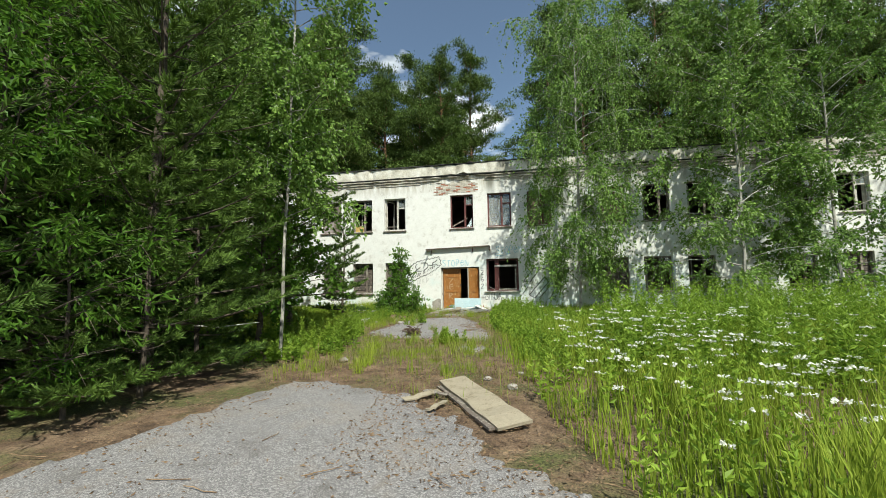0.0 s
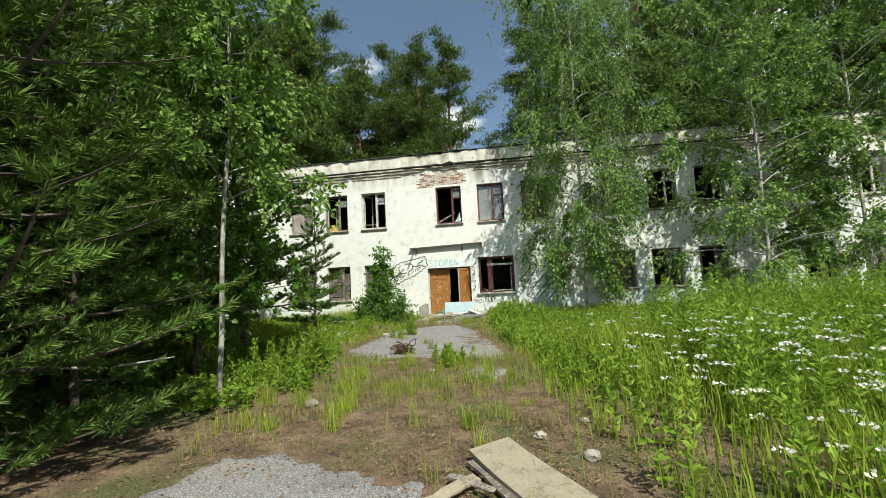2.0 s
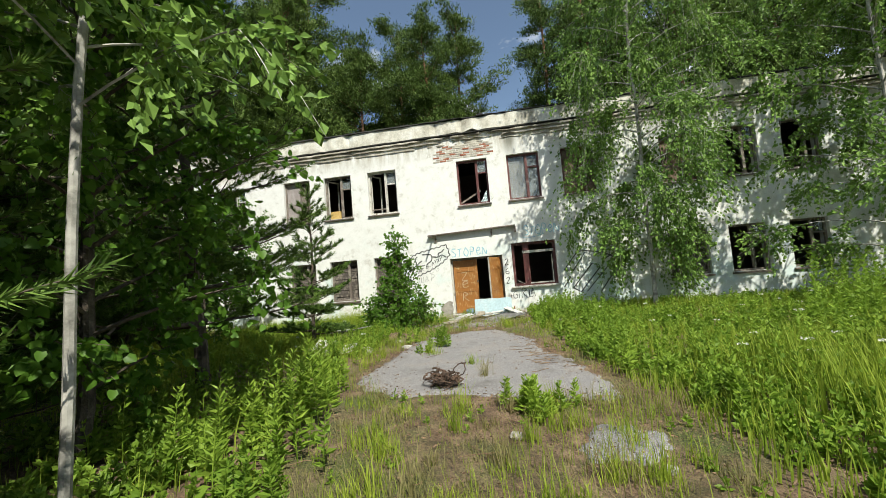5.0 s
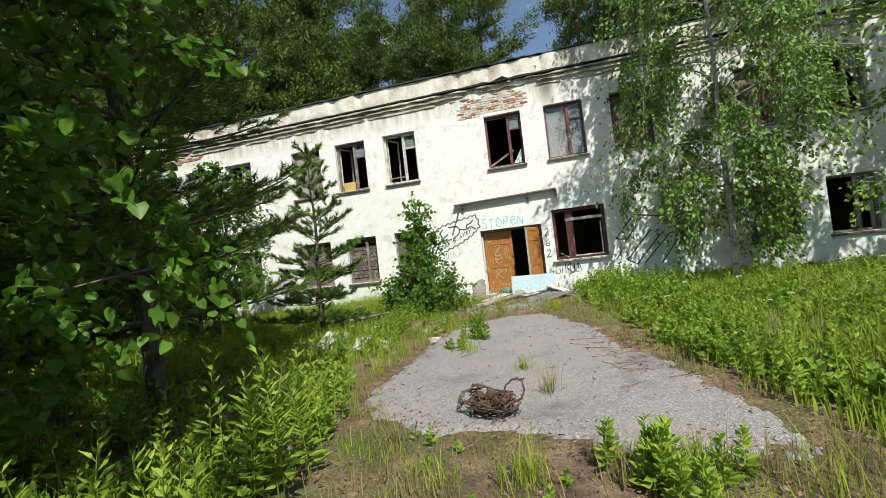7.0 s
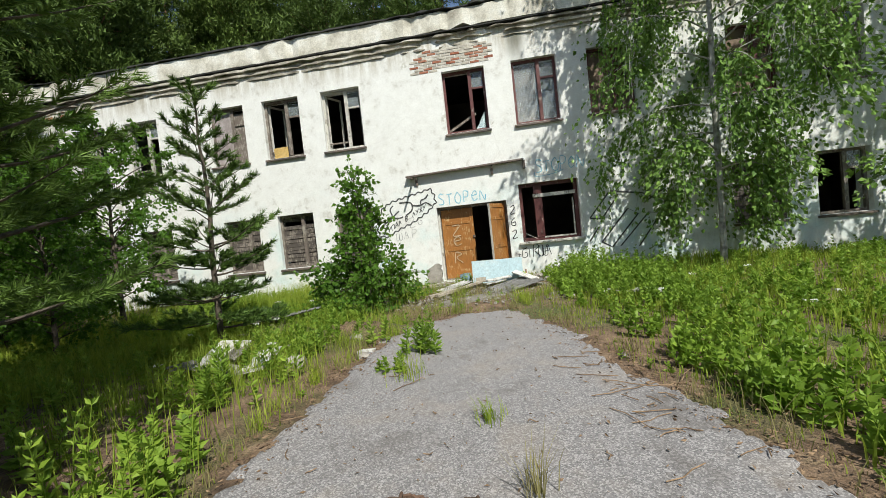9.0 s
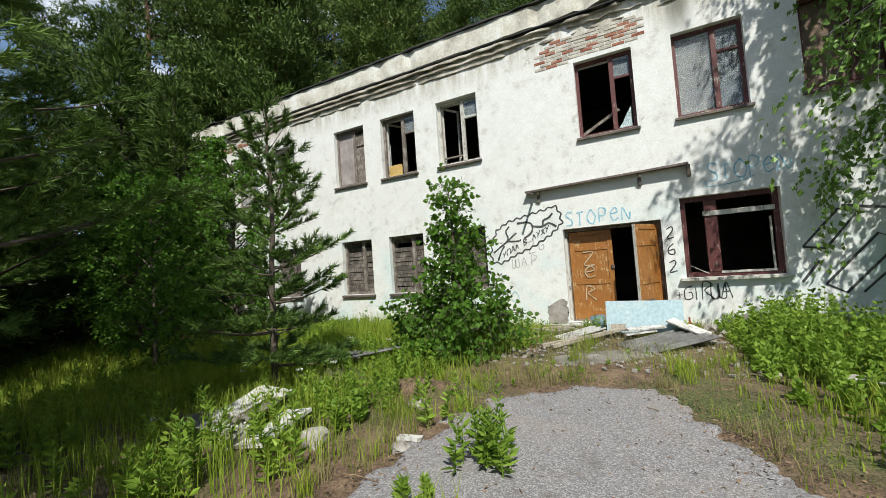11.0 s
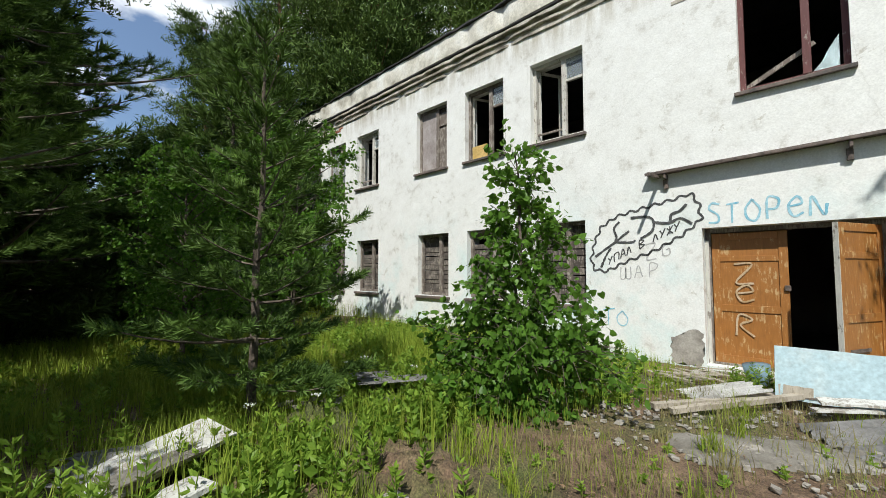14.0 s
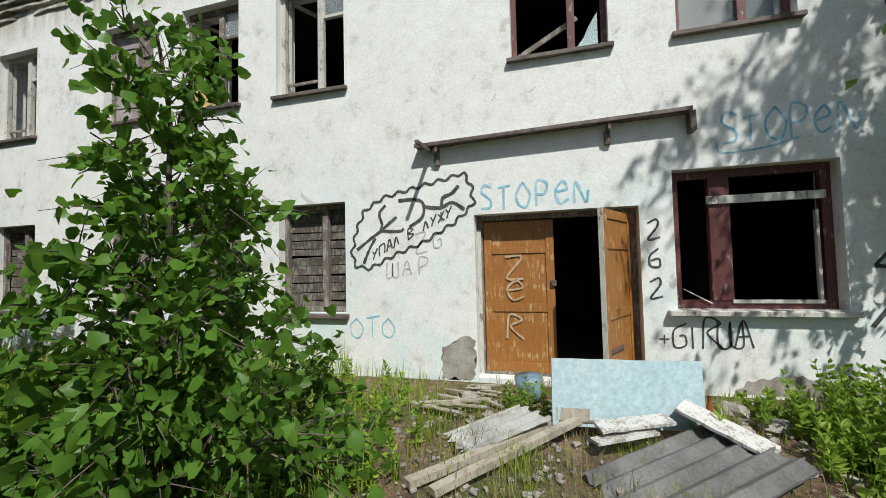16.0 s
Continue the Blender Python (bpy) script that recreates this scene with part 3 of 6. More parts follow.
def window(a, b, z0, z1, kind, frame_mat, seed):
    """A window set back in its opening: the frame with its mullion, then sill, sash, panes or boards under it."""
    r = random.Random(seed)
    y0, y1 = WALL_Y + 0.13, WALL_Y + 0.2
    w = 0.065
    split = a + (b - a) * r.choice([0.62, 0.64, 0.6])
    win = part("window", ring(a + 0.001, b - 0.001, z0 + 0.002, z1 - 0.001, w, y0, y1), frame_mat, building)
    part("mullion", solid(split - 0.045, split + 0.045, y0 - 0.012, y1 - 0.004, z0 + w, z1 - w, 0.004), frame_mat, win)
    zt = z0 + (z1 - z0) * 0.68
    if kind != "slats":
        part("transom", solid(split + 0.045, b - w, y0 + 0.004, y1 - 0.006, zt, zt + 0.05, 0.004), frame_mat, win)
    bm = bmesh.new()
    box(bm, a - 0.05, b + 0.05, WALL_Y - 0.07, WALL_Y + 0.128, z0 - 0.05, z0 + 0.004)
    for v in bm.verts:
        if v.co.y < WALL_Y:
            v.co.z -= 0.025
    part("sill", bevelled(bm, 0.006), M_SILL, win, "rusty dark tin sill")
    ym = WALL_Y + 0.165
    if kind == "open":
        # a casement that hangs open inwards, and a pane left in the narrow light
        bm = bmesh.new()
        lw = split - a - 0.12
        m = pose(a + w + 0.01, WALL_Y + 0.21, 0, 0, 0, r.uniform(55, 80))
        for x0, x1, c0, c1 in ((0, 0.05, z0 + w, z1 - w), (lw - 0.05, lw, z0 + w, z1 - w), (0.05, lw - 0.05, z0 + w, z0 + w + 0.05), (0.05, lw - 0.05, z1 - w - 0.05, z1 - w)):
            box(bm, x0, x1, 0, 0.04, c0, c1, m)
        part("sash", bm, M_FRAME_PALE if frame_mat is not M_FRAME else M_FRAME, win, "casement standing open inwards")
        bm = solid(split + 0.046, b - w, ym - 0.002, ym + 0.002, zt + 0.052, z1 - w)
        part("pane", bm, M_GLASS, win).visible_shadow = False
        if r.random() < 0.5:
            part("broken_rail", solid(a + w, split, ym, ym + 0.03, z0 + 0.2, z0 + 0.24, 0.004), M_FRAME_GREY, win)
    if kind == "broken":
        bm = bmesh.new()
        bm.faces.new([bm.verts.new(p) for p in ((split + 0.046, ym, z0 + w), (b - w, ym, z0 + w), (b - w, ym, z0 + 0.55), (b - 0.2, ym, z0 + 0.33), (split + 0.15, ym, z0 + 0.2))])
        bmesh.ops.solidify(bm, geom=bm.faces[:], thickness=0.004)
        part("broken_pane", bm, M_GLASS, win, "jagged remains of a glass pane").visible_shadow = False
        bm = solid(split + 0.046, b - w, ym - 0.002, ym + 0.002, zt + 0.052, z1 - w)
        part("pane", bm, M_GLASS, win).visible_shadow = False
        bm = bmesh.new()
        box(bm, -0.45, 0.45, 0, 0.03, -0.03, 0.03, pose((a + split) / 2 + 0.05, WALL_Y + 0.24, z0 + 0.3, 0, -28, 0))
        part("fallen_batten", bm, M_FRAME_GREY, win)
    if kind == "glazed":
        for p, q, c in ((a + w, split - 0.045, M_PANEL), (split + 0.046, b - w, None)):
            if c is not None:
                part("board", solid(p, q, ym + 0.05, ym + 0.062, z0 + w, z1 - w - 0.03), c, win, "brown hardboard behind the glass")
            part("pane", solid(p, q, ym - 0.002, ym + 0.002, z0 + w, z1 - w), M_GLASS, win).visible_shadow = False
    if kind == "panel":
        part("board", solid(a + w + 0.002, split - 0.047, ym, ym + 0.012, z0 + w, z1 - w), M_GREYPANEL, win, "grey fibreboard nailed behind the frame")
        part("board", solid(split + 0.047, b - w, ym, ym + 0.012, z0 + w, z1 - w - 0.1), M_FRAME_GREY, win)
    if kind == "brown":
        part("board", solid(a + w + 0.002, b - w - 0.002, ym + 0.045, ym + 0.06, z0 + w, z1 - w), M_PANEL, win, "brown hardboard filling the opening")
    if kind == "slats":
        # old boards nailed across from inside, uneven, with dark gaps
        z = z0 + 0.03
        skip = r.random() < 0.35
        while z < z1 - 0.09:
            h = r.uniform(0.085, 0.135)
            if not (skip and r.random() < 0.12):
                bm = solid(a + 0.01, b - 0.01, -0.012, 0.012, -h / 2, h / 2, 0.004, 0.006)
                bmesh.ops.translate(bm, vec=(-(a + b) / 2, 0, 0), verts=bm.verts[:])
                part("board", bm, M_BOARD, win, at=pose((a + b) / 2, WALL_Y + 0.235 + r.uniform(-0.008, 0.008), z + h / 2, r.uniform(-9, 9), r.uniform(-1.6, 1.6), 0))
            z += h + r.uniform(0.004, 0.022)
    return win


M_CARD = mottled("yellow_cardboard", (0.5, 0.33, 0.1), (0.6, 0.42, 0.16), 5, 0.9)
UP_KIND = ["panel", "glazed", "open", "panel", "open", "open", "broken", "glazed", "brown", "brown", "open", "open", "broken", "open", "open", "brown", "open"]
for i, ((a, b), k) in enumerate(zip(UP, UP_KIND)):
    win = window(a, b, *UP_Z, k, M_FRAME if 6 <= i <= 9 else (M_FRAME_PALE if i in (5, 13, 2) else M_FRAME_GREY), 30 + i)
    if i == 4:
        part("cardboard", solid(a + 0.2, a + 0.62, WALL_Y + 0.03, WALL_Y + 0.05, UP_Z[0] + 0.006, UP_Z[0] + 0.3, 0.004, 0.01), M_CARD, win, "yellow piece of cardboard on the sill")
for i, (a, b) in enumerate(LOW):
    if b - a > 1.4:
        continue
    window(a, b, *LOW_Z, "open" if i in (8, 9, 10) else "slats", M_FRAME_GREY, 60 + i)


def ground_window():
    """The broad empty window beside the door: dark red frame, one mullion, a pale loose rail across it."""
    a, b, z0, z1 = -0.7, 0.83, 0.9, 2.45
    y0, y1 = WALL_Y + 0.16, WALL_Y + 0.25
    win = part("window", ring(a + 0.001, b - 0.001, z0 + 0.002, z1 - 0.001, 0.09, y0, y1), M_FRAME, building, "empty window with a flaking dark red frame")
    part("mullion", solid(-0.31, -0.1, y0 - 0.015, y1 - 0.01, z0 + 0.09, z1 - 0.09, 0.006), M_FRAME, win)
    part("rail", solid(-0.34, b - 0.07, y0 - 0.045, y0 - 0.017, 2.06, 2.15, 0.004), M_FRAME_PALE, win, "pale bare wooden rail")
    part("bead", solid(b - 0.16, b - 0.13, y0 - 0.02, y0 + 0.03, 1.0, 1.95, 0.003), M_FRAME_PALE, win)
    part("bead", solid(-0.12, b - 0.12, y0 - 0.02, y0 - 0.002, z0 + 0.06, z0 + 0.1, 0.003), M_FRAME_PALE, win)
    bm = bmesh.new()
    box(bm, -0.16, 0.16, -0.008, 0.008, -0.006, 0.006, pose(-0.46, y0 - 0.02, z0 + 0.14, 0, 30, 0))
    part("splinter", bm, M_FRAME_PALE, win)
    bm = bmesh.new()
    box(bm, a - 0.1, b + 0.06, WALL_Y - 0.1, y0 - 0.002, z0 - 0.06, z0 + 0.002)
    part("sill", bevelled(bm, 0.008), M_FRAME_PALE, win, "pale weathered wooden sill")


ground_window()


# ---- the entrance ----
def door_leaf(name, x0, x1, mat, parent, label, at):
    """A panelled leaf: boards with stiles and rails proud of them."""
    w = x1 - x0
    bm = bmesh.new()
    box(bm, 0, w, 0.0, 0.035, 0.06, 2.0)
    leaf = part(name, bm, mat, parent, label, at)
    for p in (0.0, w - 0.1):
        part("stile", solid(p, p + 0.1, -0.016, -0.002, 0.06, 2.0, 0.003), mat, leaf)
    for z, h in ((0.06, 0.14), (0.84, 0.1), (1.58, 0.08), (1.9, 0.1)):
        part("rail", solid(0.1, w - 0.1, -0.014, -0.002, z, z + h, 0.003), mat, leaf)
    return leaf


dx0, dx1, dz0, dz1 = DOOR
entrance = part("doorway", ring(dx0 + 0.001, dx1 - 0.001, dz0 - 0.03, dz1 - 0.001, 0.065, WALL_Y + 0.2, WALL_Y + 0.3), M_FRAME_GREY, building, "weathered double door frame")
part("jamb_board", solid(dx0 + 0.002, dx0 + 0.05, WALL_Y + 0.15, WALL_Y + 0.198, dz0, 1.9, 0.003), M_FRAME_PALE, entrance)
left = door_leaf("door_leaf", -2.88, -2.0, M_DOOR, building, "closed orange-brown panelled door leaf with scrawls", pose(-2.875, WALL_Y + 0.24, 0))
part("padlock", bevelled(solid(0.83, 0.9, -0.05, -0.018, 1.16, 1.24), 0.01), M_IRON, left, "rusty hasp and padlock")
right = door_leaf("door_leaf", 0.0, 0.88, M_DOOR, building, "orange-brown door leaf standing open outwards", pose(-1.125 - 0.88 * math.cos(radians(64)), WALL_Y + 0.2 - 0.88 * math.sin(radians(64)), 0.0, 0, 0, 64))
part("edge_strip", solid(-0.012, -0.001, -0.016, 0.035, 0.06, 2.0), M_FRAME_PALE, right, "bare pale edge")
part("hinge", solid(0.1, 0.5, -0.022, -0.016, 0.5, 0.54), M_IRON, right)


def canopy():
    """Remains of the canopy: a thin rusty ledge along the wall with two hanging brackets and a dropped end."""
    bm = bmesh.new()
    xs = np.linspace(-3.68, -0.5, 14)
    r = np.random.default_rng(3)
    sag = 0.02 * np.sin(xs * 2.0) + 0.008 * r.normal(size=14)
    for (x0, x1), s in zip(zip(xs, xs[1:]), sag):
        box(bm, x0, x1, WALL_Y - 0.15 + 0.012 * s, WALL_Y + 0.04, 3.076 + s * 0.3, 3.1 + s * 0.3)
    c = part("canopy", bm, M_IRON, building, "bent rusty ledge left of the torn-off canopy", pose(-2.1, WALL_Y, 3.03, 0, -1.6, 0) @ pose(2.1, -WALL_Y, -3.08))
    part("canopy_edge", solid(-3.68, -0.5, WALL_Y - 0.17, WALL_Y - 0.151, 3.06, 3.106, 0.004, 0.006), M_IRON, c, "dark edge strip")
    part("end_plate", solid(-0.54, -0.48, WALL_Y - 0.17, WALL_Y - 0.02, 2.84, 3.058, 0.004), M_IRON, c)
    for x in (-3.42, -1.36):
        part("bracket", solid(x, x + 0.035, WALL_Y - 0.148, WALL_Y - 0.005, 2.98, 3.055, 0.004), M_IRON, c)
        part("bracket_leg", solid(x - 0.03, x + 0.035, WALL_Y - 0.05, WALL_Y - 0.004, 2.83, 2.98, 0.004), M_IRON, c)
    bm = bmesh.new()
    box(bm, -0.02, 0.02, 0, 0.55, -0.02, 0.02, pose(-3.5, WALL_Y - 0.6, 2.99, 4, 0, 0))
    part("stub_beam", bm, M_IRON, c)


canopy()


# ---- trees ----
def brush(heap, base, direction, length, rng, count, needle, width):
    """A shoot thick with needles that stand out forwards all round it."""
    d = unit(np.asarray(direction, float))
    q = rng.uniform(0.12, 1.0, (count, 1))
    radial = unit(np.cross(np.repeat(d[None], count, 0), rng.normal(size=(count, 3))))
    out = unit(d * rng.uniform(0.55, 1.0, (count, 1)) + radial * 0.62)
    side = unit(np.cross(out, rng.normal(size=(count, 3)))) * width / 2
    at = base + q * length * d
    tip = at + out * needle * rng.uniform(0.75, 1.15, (count, 1))
    heap.add(np.stack([at - side, at + side, tip], 1), tris=(np.arange(count) * 3)[:, None] + np.array([[0, 1, 2]]))


def pine_young(name, h, seed, reach=2.1, low=0.35, density=1.0, needle=0.105, width=0.015, mat=None, gap=0.42, step=0.17, inner=0.25):
    """A young pine: whorls of limbs, each a flat spray of bristling shoots, bare and dark near the trunk. Returns trunk and crown meshes."""
    r = np.random.default_rng(seed)
    wood, green = Heap(), Heap()
    zs = np.linspace(0, h, 12)
    sway = np.cumsum(r.normal(size=(12, 2)), 0) * 0.02 * h / 6
    trunk = np.column_stack([sway, zs])
    V, Q = tube(trunk, 0.0105 * h * (1 - zs / h) ** 0.8 + 0.008, 8)
    wood.add(V, Q)
    z = low
    while z < h - 0.12:
        f = z / h
        L = reach * (1 - f) ** 0.75 * min(1.0, 0.7 + f * 3)
        k = int(r.integers(4, 7))
        a0 = r.uniform(0, 6.28)
        for i in range(k):
            c = np.array([np.interp(z, zs, trunk[:, 0]), np.interp(z, zs, trunk[:, 1]), z + r.uniform(-0.08, 0.08)])
            az = a0 + i * 6.283 / k + r.uniform(-0.35, 0.35)
            l = max(0.2, L * r.uniform(0.6, 1.15))
            d = np.array([math.cos(az), math.sin(az), 0.08 + 0.75 * f + r.uniform(-0.12, 0.15)])
            flat = np.array([-math.sin(az), math.cos(az), 0.0])
            bend = np.array([0, 0, 0.25 * l]) * (1.0 if f < 0.5 else 0.2)
            s = np.linspace(0, 1, 6)[:, None]
            V, Q = tube(c + s * l * d + (s ** 2 - s) * bend, 0.011 * l * (1 - s[:, 0]) + 0.004, 4)
            wood.add(V, Q)
            u = r.uniform(0.7, 1.3) * inner if l > 0.5 else 0.08
            sign = 1
            while u < 1.0:
                b = c + u * l * d + (u * u - u) * bend
                sl = min(0.75, 0.17 + 0.42 * (1 - u) * l) * r.uniform(0.7, 1.15)
                sd = unit(unit(d) * 0.75 + sign * flat * r.uniform(0.45, 0.8) + np.array([0, 0, r.uniform(0.0, 0.4)]))
                brush(green, b + sd * sl * 0.15, sd, sl * 0.85, r, int(sl * 170 * density) + 6, needle, width)
                if sl > 0.3:
                    for w in (-1, 1):
                        sd2 = unit(sd + w * 0.75 * np.cross(sd, [0, 0, 1.0]) + np.array([0, 0, 0.2]))
                        brush(green, b + sd * sl * r.uniform(0.35, 0.6), sd2, sl * 0.5, r, int(sl * 85 * density) + 5, needle, width)
                sign = -sign
                u += step / l * r.uniform(0.6, 1.3)
            brush(green, c + 0.85 * l * d - 0.1275 * bend, d + np.array([0, 0, 0.25]), 0.15 * l + 0.12, r, int(34 * density) + 6, needle, width)
        z += gap * r.uniform(0.8, 1.2) * (1.15 - 0.5 * f)
    brush(green, np.array([*trunk[-1, :2], h - 0.4]), np.array([0, 0, 1.0]), 0.45, r, int(90 * density) + 8, needle, width)
    return wood.mesh(name + "_trunk", M_BARK_DARK), green.mesh(name + "_crown", mat or M_NEEDLE)


def pine_tall(name, h, seed, start=0.32, reach=3.9, limbs=58):
    """A tall forest pine: bare reddish trunk, crown of flat ragged needle pads on crooked limbs."""
    r = np.random.default_rng(seed)
    wood, green = Heap(), Heap()
    zs = np.linspace(0, h, 10)
    sway = np.cumsum(r.normal(size=(10, 2)), 0) * 0.12
    trunk = np.column_stack([sway, zs])
    V, Q = tube(trunk, 0.2 * (1 - zs / h) ** 0.7 + 0.03, 8)
    wood.add(V, Q)
    for i in range(limbs):
        f = start + (0.99 - start) * (i / limbs) ** 0.9
        z = f * h
        g = (f - start) / (1 - start)
        l = reach * (0.45 + 0.9 * math.sin(min(1, g * 1.25 + 0.12) * 2.6)) * r.uniform(0.5, 1.15) * (1.05 - 0.55 * g)
        az = r.uniform(0, 6.28)
        d = np.array([math.cos(az), math.sin(az), 0.1 + 0.6 * g + r.uniform(-0.2, 0.2)])
        c = np.array([np.interp(z, zs, trunk[:, 0]), np.interp(z, zs, trunk[:, 1]), z])
        s = np.linspace(0, 1, 5)[:, None]
        V, Q = tube(c + s * l * d + r.normal(size=(5, 3)) * 0.08 * s, 0.035 * (1 - s[:, 0]) + 0.008, 4)
        wood.add(V, Q)
        for _ in range(max(5, int(4.2 * l + 3))):
            u = r.uniform(0.35, 1.08)
            ctr = c + u * l * d + r.normal(size=3) * np.array([0.35, 0.35, 0.18]) * (0.4 + 0.3 * l)
            n = 46
            at = ctr + r.normal(size=(n, 3)) * np.array([0.3, 0.3, 0.1])
            needles(green, at, np.repeat(np.array([[d[0] * 0.5, d[1] * 0.5, 0.7]]), n, 0), 0.3 * r.uniform(0.6, 1.3, n), r, 0.085, 1.0)
    return wood.mesh(name + "_trunk", M_BARK_PINE), green.mesh(name + "_crown", M_NEEDLE_FAR)


def broadleaf(name, h, seed, start=0.25, reach=2.0, limbs=34, strands=9, leaf=0.06, droop=0.6, per=16, trunk_r=0.09, bark=None, mat=None, heart=False, lean=(0.0, 0.0), wide=0.7, top=0.35, cone=False, hang=1.0, high=False):
    """A leafy tree: limbs up and out, twigs that hang by droop, leaves along them."""
    r = np.random.default_rng(seed)
    wood, green = Heap(), Heap()
    zs = np.linspace(0, h, 12)
    sway = np.cumsum(r.normal(size=(12, 2)), 0) * 0.03 + np.outer(zs / h, lean)
    sway -= sway[0]
    trunk = np.column_stack([sway, zs])
    V, Q = tube(trunk, trunk_r * (1 - zs / h) ** 0.8 + 0.008, 8)
    wood.add(V, Q)
    at_all, dir_all = [], []
    for i in range(limbs):
        f = start + (0.98 - start) * (i / limbs) ** (2.1 if cone else 1.0)
        g = (f - start) / (1 - start)
        z = f * h
        l = reach * (top + (1 - top) * math.sin(math.pi * min(1.0, 0.3 + 0.72 * g))) * r.uniform(0.6, 1.15)
        if high:
            l = reach * (top + (1 - top) * math.sin(math.pi * min(0.97, 0.06 + 0.9 * g))) * r.uniform(0.6, 1.15)
        if cone:
            l = reach * (0.2 + 0.8 * (1 - g) ** 1.5) * r.uniform(0.55, 1.15)
        az = i * 2.4 + r.uniform(-0.5, 0.5)
        d = np.array([math.cos(az), math.sin(az), 0.45 + 0.7 * g + r.uniform(-0.15, 0.2)])
        c = np.array([np.interp(z, zs, trunk[:, 0]), np.interp(z, zs, trunk[:, 1]), z])
        s = np.linspace(0, 1, 6)[:, None]
        sag = np.array([0, 0, -droop * 0.5 * l])
        pts = c + s * l * d + s ** 2 * sag
        V, Q = tube(pts, trunk_r * 0.3 * (1 - s[:, 0]) * min(1, l) + 0.004, 4)
        wood.add(V, Q)
        knots = r.uniform(0.3, 1.0, 3)
        for _ in range(int(strands * (0.25 + 0.75 * (1 - g))) if cone else strands):
            u = r.uniform(0.3, 1.0) if cone else float(np.clip(r.choice(knots) + 0.05 * r.normal(), 0.15, 1.05))
            b = c + u * l * d + u * u * sag
            tl = r.uniform(0.35, 0.95) * (0.35 + 0.3 * l) * hang
            td = unit(unit(d) * 0.6 + r.normal(size=3) * 0.6 + np.array([0, 0, -droop]))
            s2 = np.linspace(0, 1, 4)[:, None]
            fall = np.array([0, 0, -droop * 0.6 * tl])
            tp = b + s2 * tl * td + s2 ** 2 * fall
            if cone or leaf >= 0.12 or r.random() >= 0.6:
                V, Q = tube(tp, 0.0035 * (1 - s2[:, 0]) + 0.0015, 3)
                wood.add(V, Q)
            q = r.uniform(0.08, 1.0, (per, 1))
            pts2 = b + q * tl * td + q ** 2 * fall + r.normal(size=(per, 3)) * 0.04
            at_all.append(pts2)
            dir_all.append(unit(td + r.normal(size=(per, 3)) * 0.7 + np.array([0, 0, -0.35 - 0.3 * droop])))
    A, Dv = np.concatenate(at_all), np.concatenate(dir_all)
    leaves(green, A, Dv, leaf * r.uniform(0.6, 1.25, len(A)), r, wide, heart=heart)
    return wood.mesh(name + "_trunk", bark or M_BARK_DARK), green.mesh(name + "_crown", mat or M_LIME, heart)


def tree(name, meshes, x, y, label, category="tree", group="", turn=0.0, scale=1.0, tilt=0.0):
    """A tree as a thing: an empty at its foot with trunk and crown."""
    t = tagged(new(name), label, category, group)
    t.matrix_basis = pose(x, y, float(ground_z(x, y)) - 0.03, tilt, 0, turn) @ Matrix.Diagonal((scale, scale, scale, 1))
    part("trunk", meshes[0], None, t)
    part("crown", meshes[1], None, t)
    return t


PINE_A = pine_young("pine_a", 7.5, 11, 2.3, 0.25)
PINE_B = pine_young("pine_b", 6.2, 12, 2.1, 0.25)
PINE_S = pine_young("pine_small", 3.7, 13, 1.25, 0.35, 1.0, 0.1, 0.014, gap=0.36)
YOUNG = "dense green young pine branched almost to the ground"
for x, y, m, turn, s in ((-4.25, 1.25, PINE_A, 20, 1.1), (-4.9, -1.1, PINE_B, 300, 1.15), (-5.6, 2.7, PINE_B, 80, 1.05), (-7.6, 0.2, PINE_A, 200, 1.3), (-6.6, -1.9, PINE_B, 160, 1.3), (-5.7, 4.3, PINE_A, 290, 0.6), (-6.0, 1.0, PINE_B, 20, 1.35)):
    tree("young_pine", m, x, y, YOUNG, "pine tree", "pines beside the yard", turn, s)
for x, y, turn, s in ((-3.75, 0.75, 50, 0.8), (-4.1, -1.15, 150, 0.85), (-4.1, 2.1, 250, 0.9), (-4.6, 0.2, 10, 1.0), (-3.7, -0.1, 300, 0.6), (-5.0, 2.0, 120, 1.0), (-5.2, -2.2, 70, 1.0)):
    tree("young_pine", PINE_S, x, y, "low bushy young pine at the edge of the yard", "pine tree", "pines beside the yard", turn, s)
PINE_SLIM = pine_young("pine_slim", 3.9, 14, 1.35, 0.5, 1.5, 0.1, 0.013, gap=0.42, step=0.15, inner=0.1)
tree("young_pine", PINE_SLIM, -5.54, 10.36, "slender small pine with open whorls before the white wall", "pine tree")
PINE_C = pine_young("pine_c", 9.0, 17, 3.0, 1.2, 1.9, 0.095, 0.0085, inner=0.14)
for x, y, turn, s in ((-5.4, 6.6, 40, 0.95), (-10.4, 8.0, 140, 1.35)):
    tree("pine", PINE_C, x, y, "dark pine with a bare lower trunk", "pine tree", "pines beside the path", turn, s)
THICKET = pine_young("pine_d", 8.0, 19, 2.7, 0.2, 0.16, 0.3, 0.05, M_NEEDLE_FAR, gap=0.36, step=0.2)
r4 = np.random.default_rng(8)
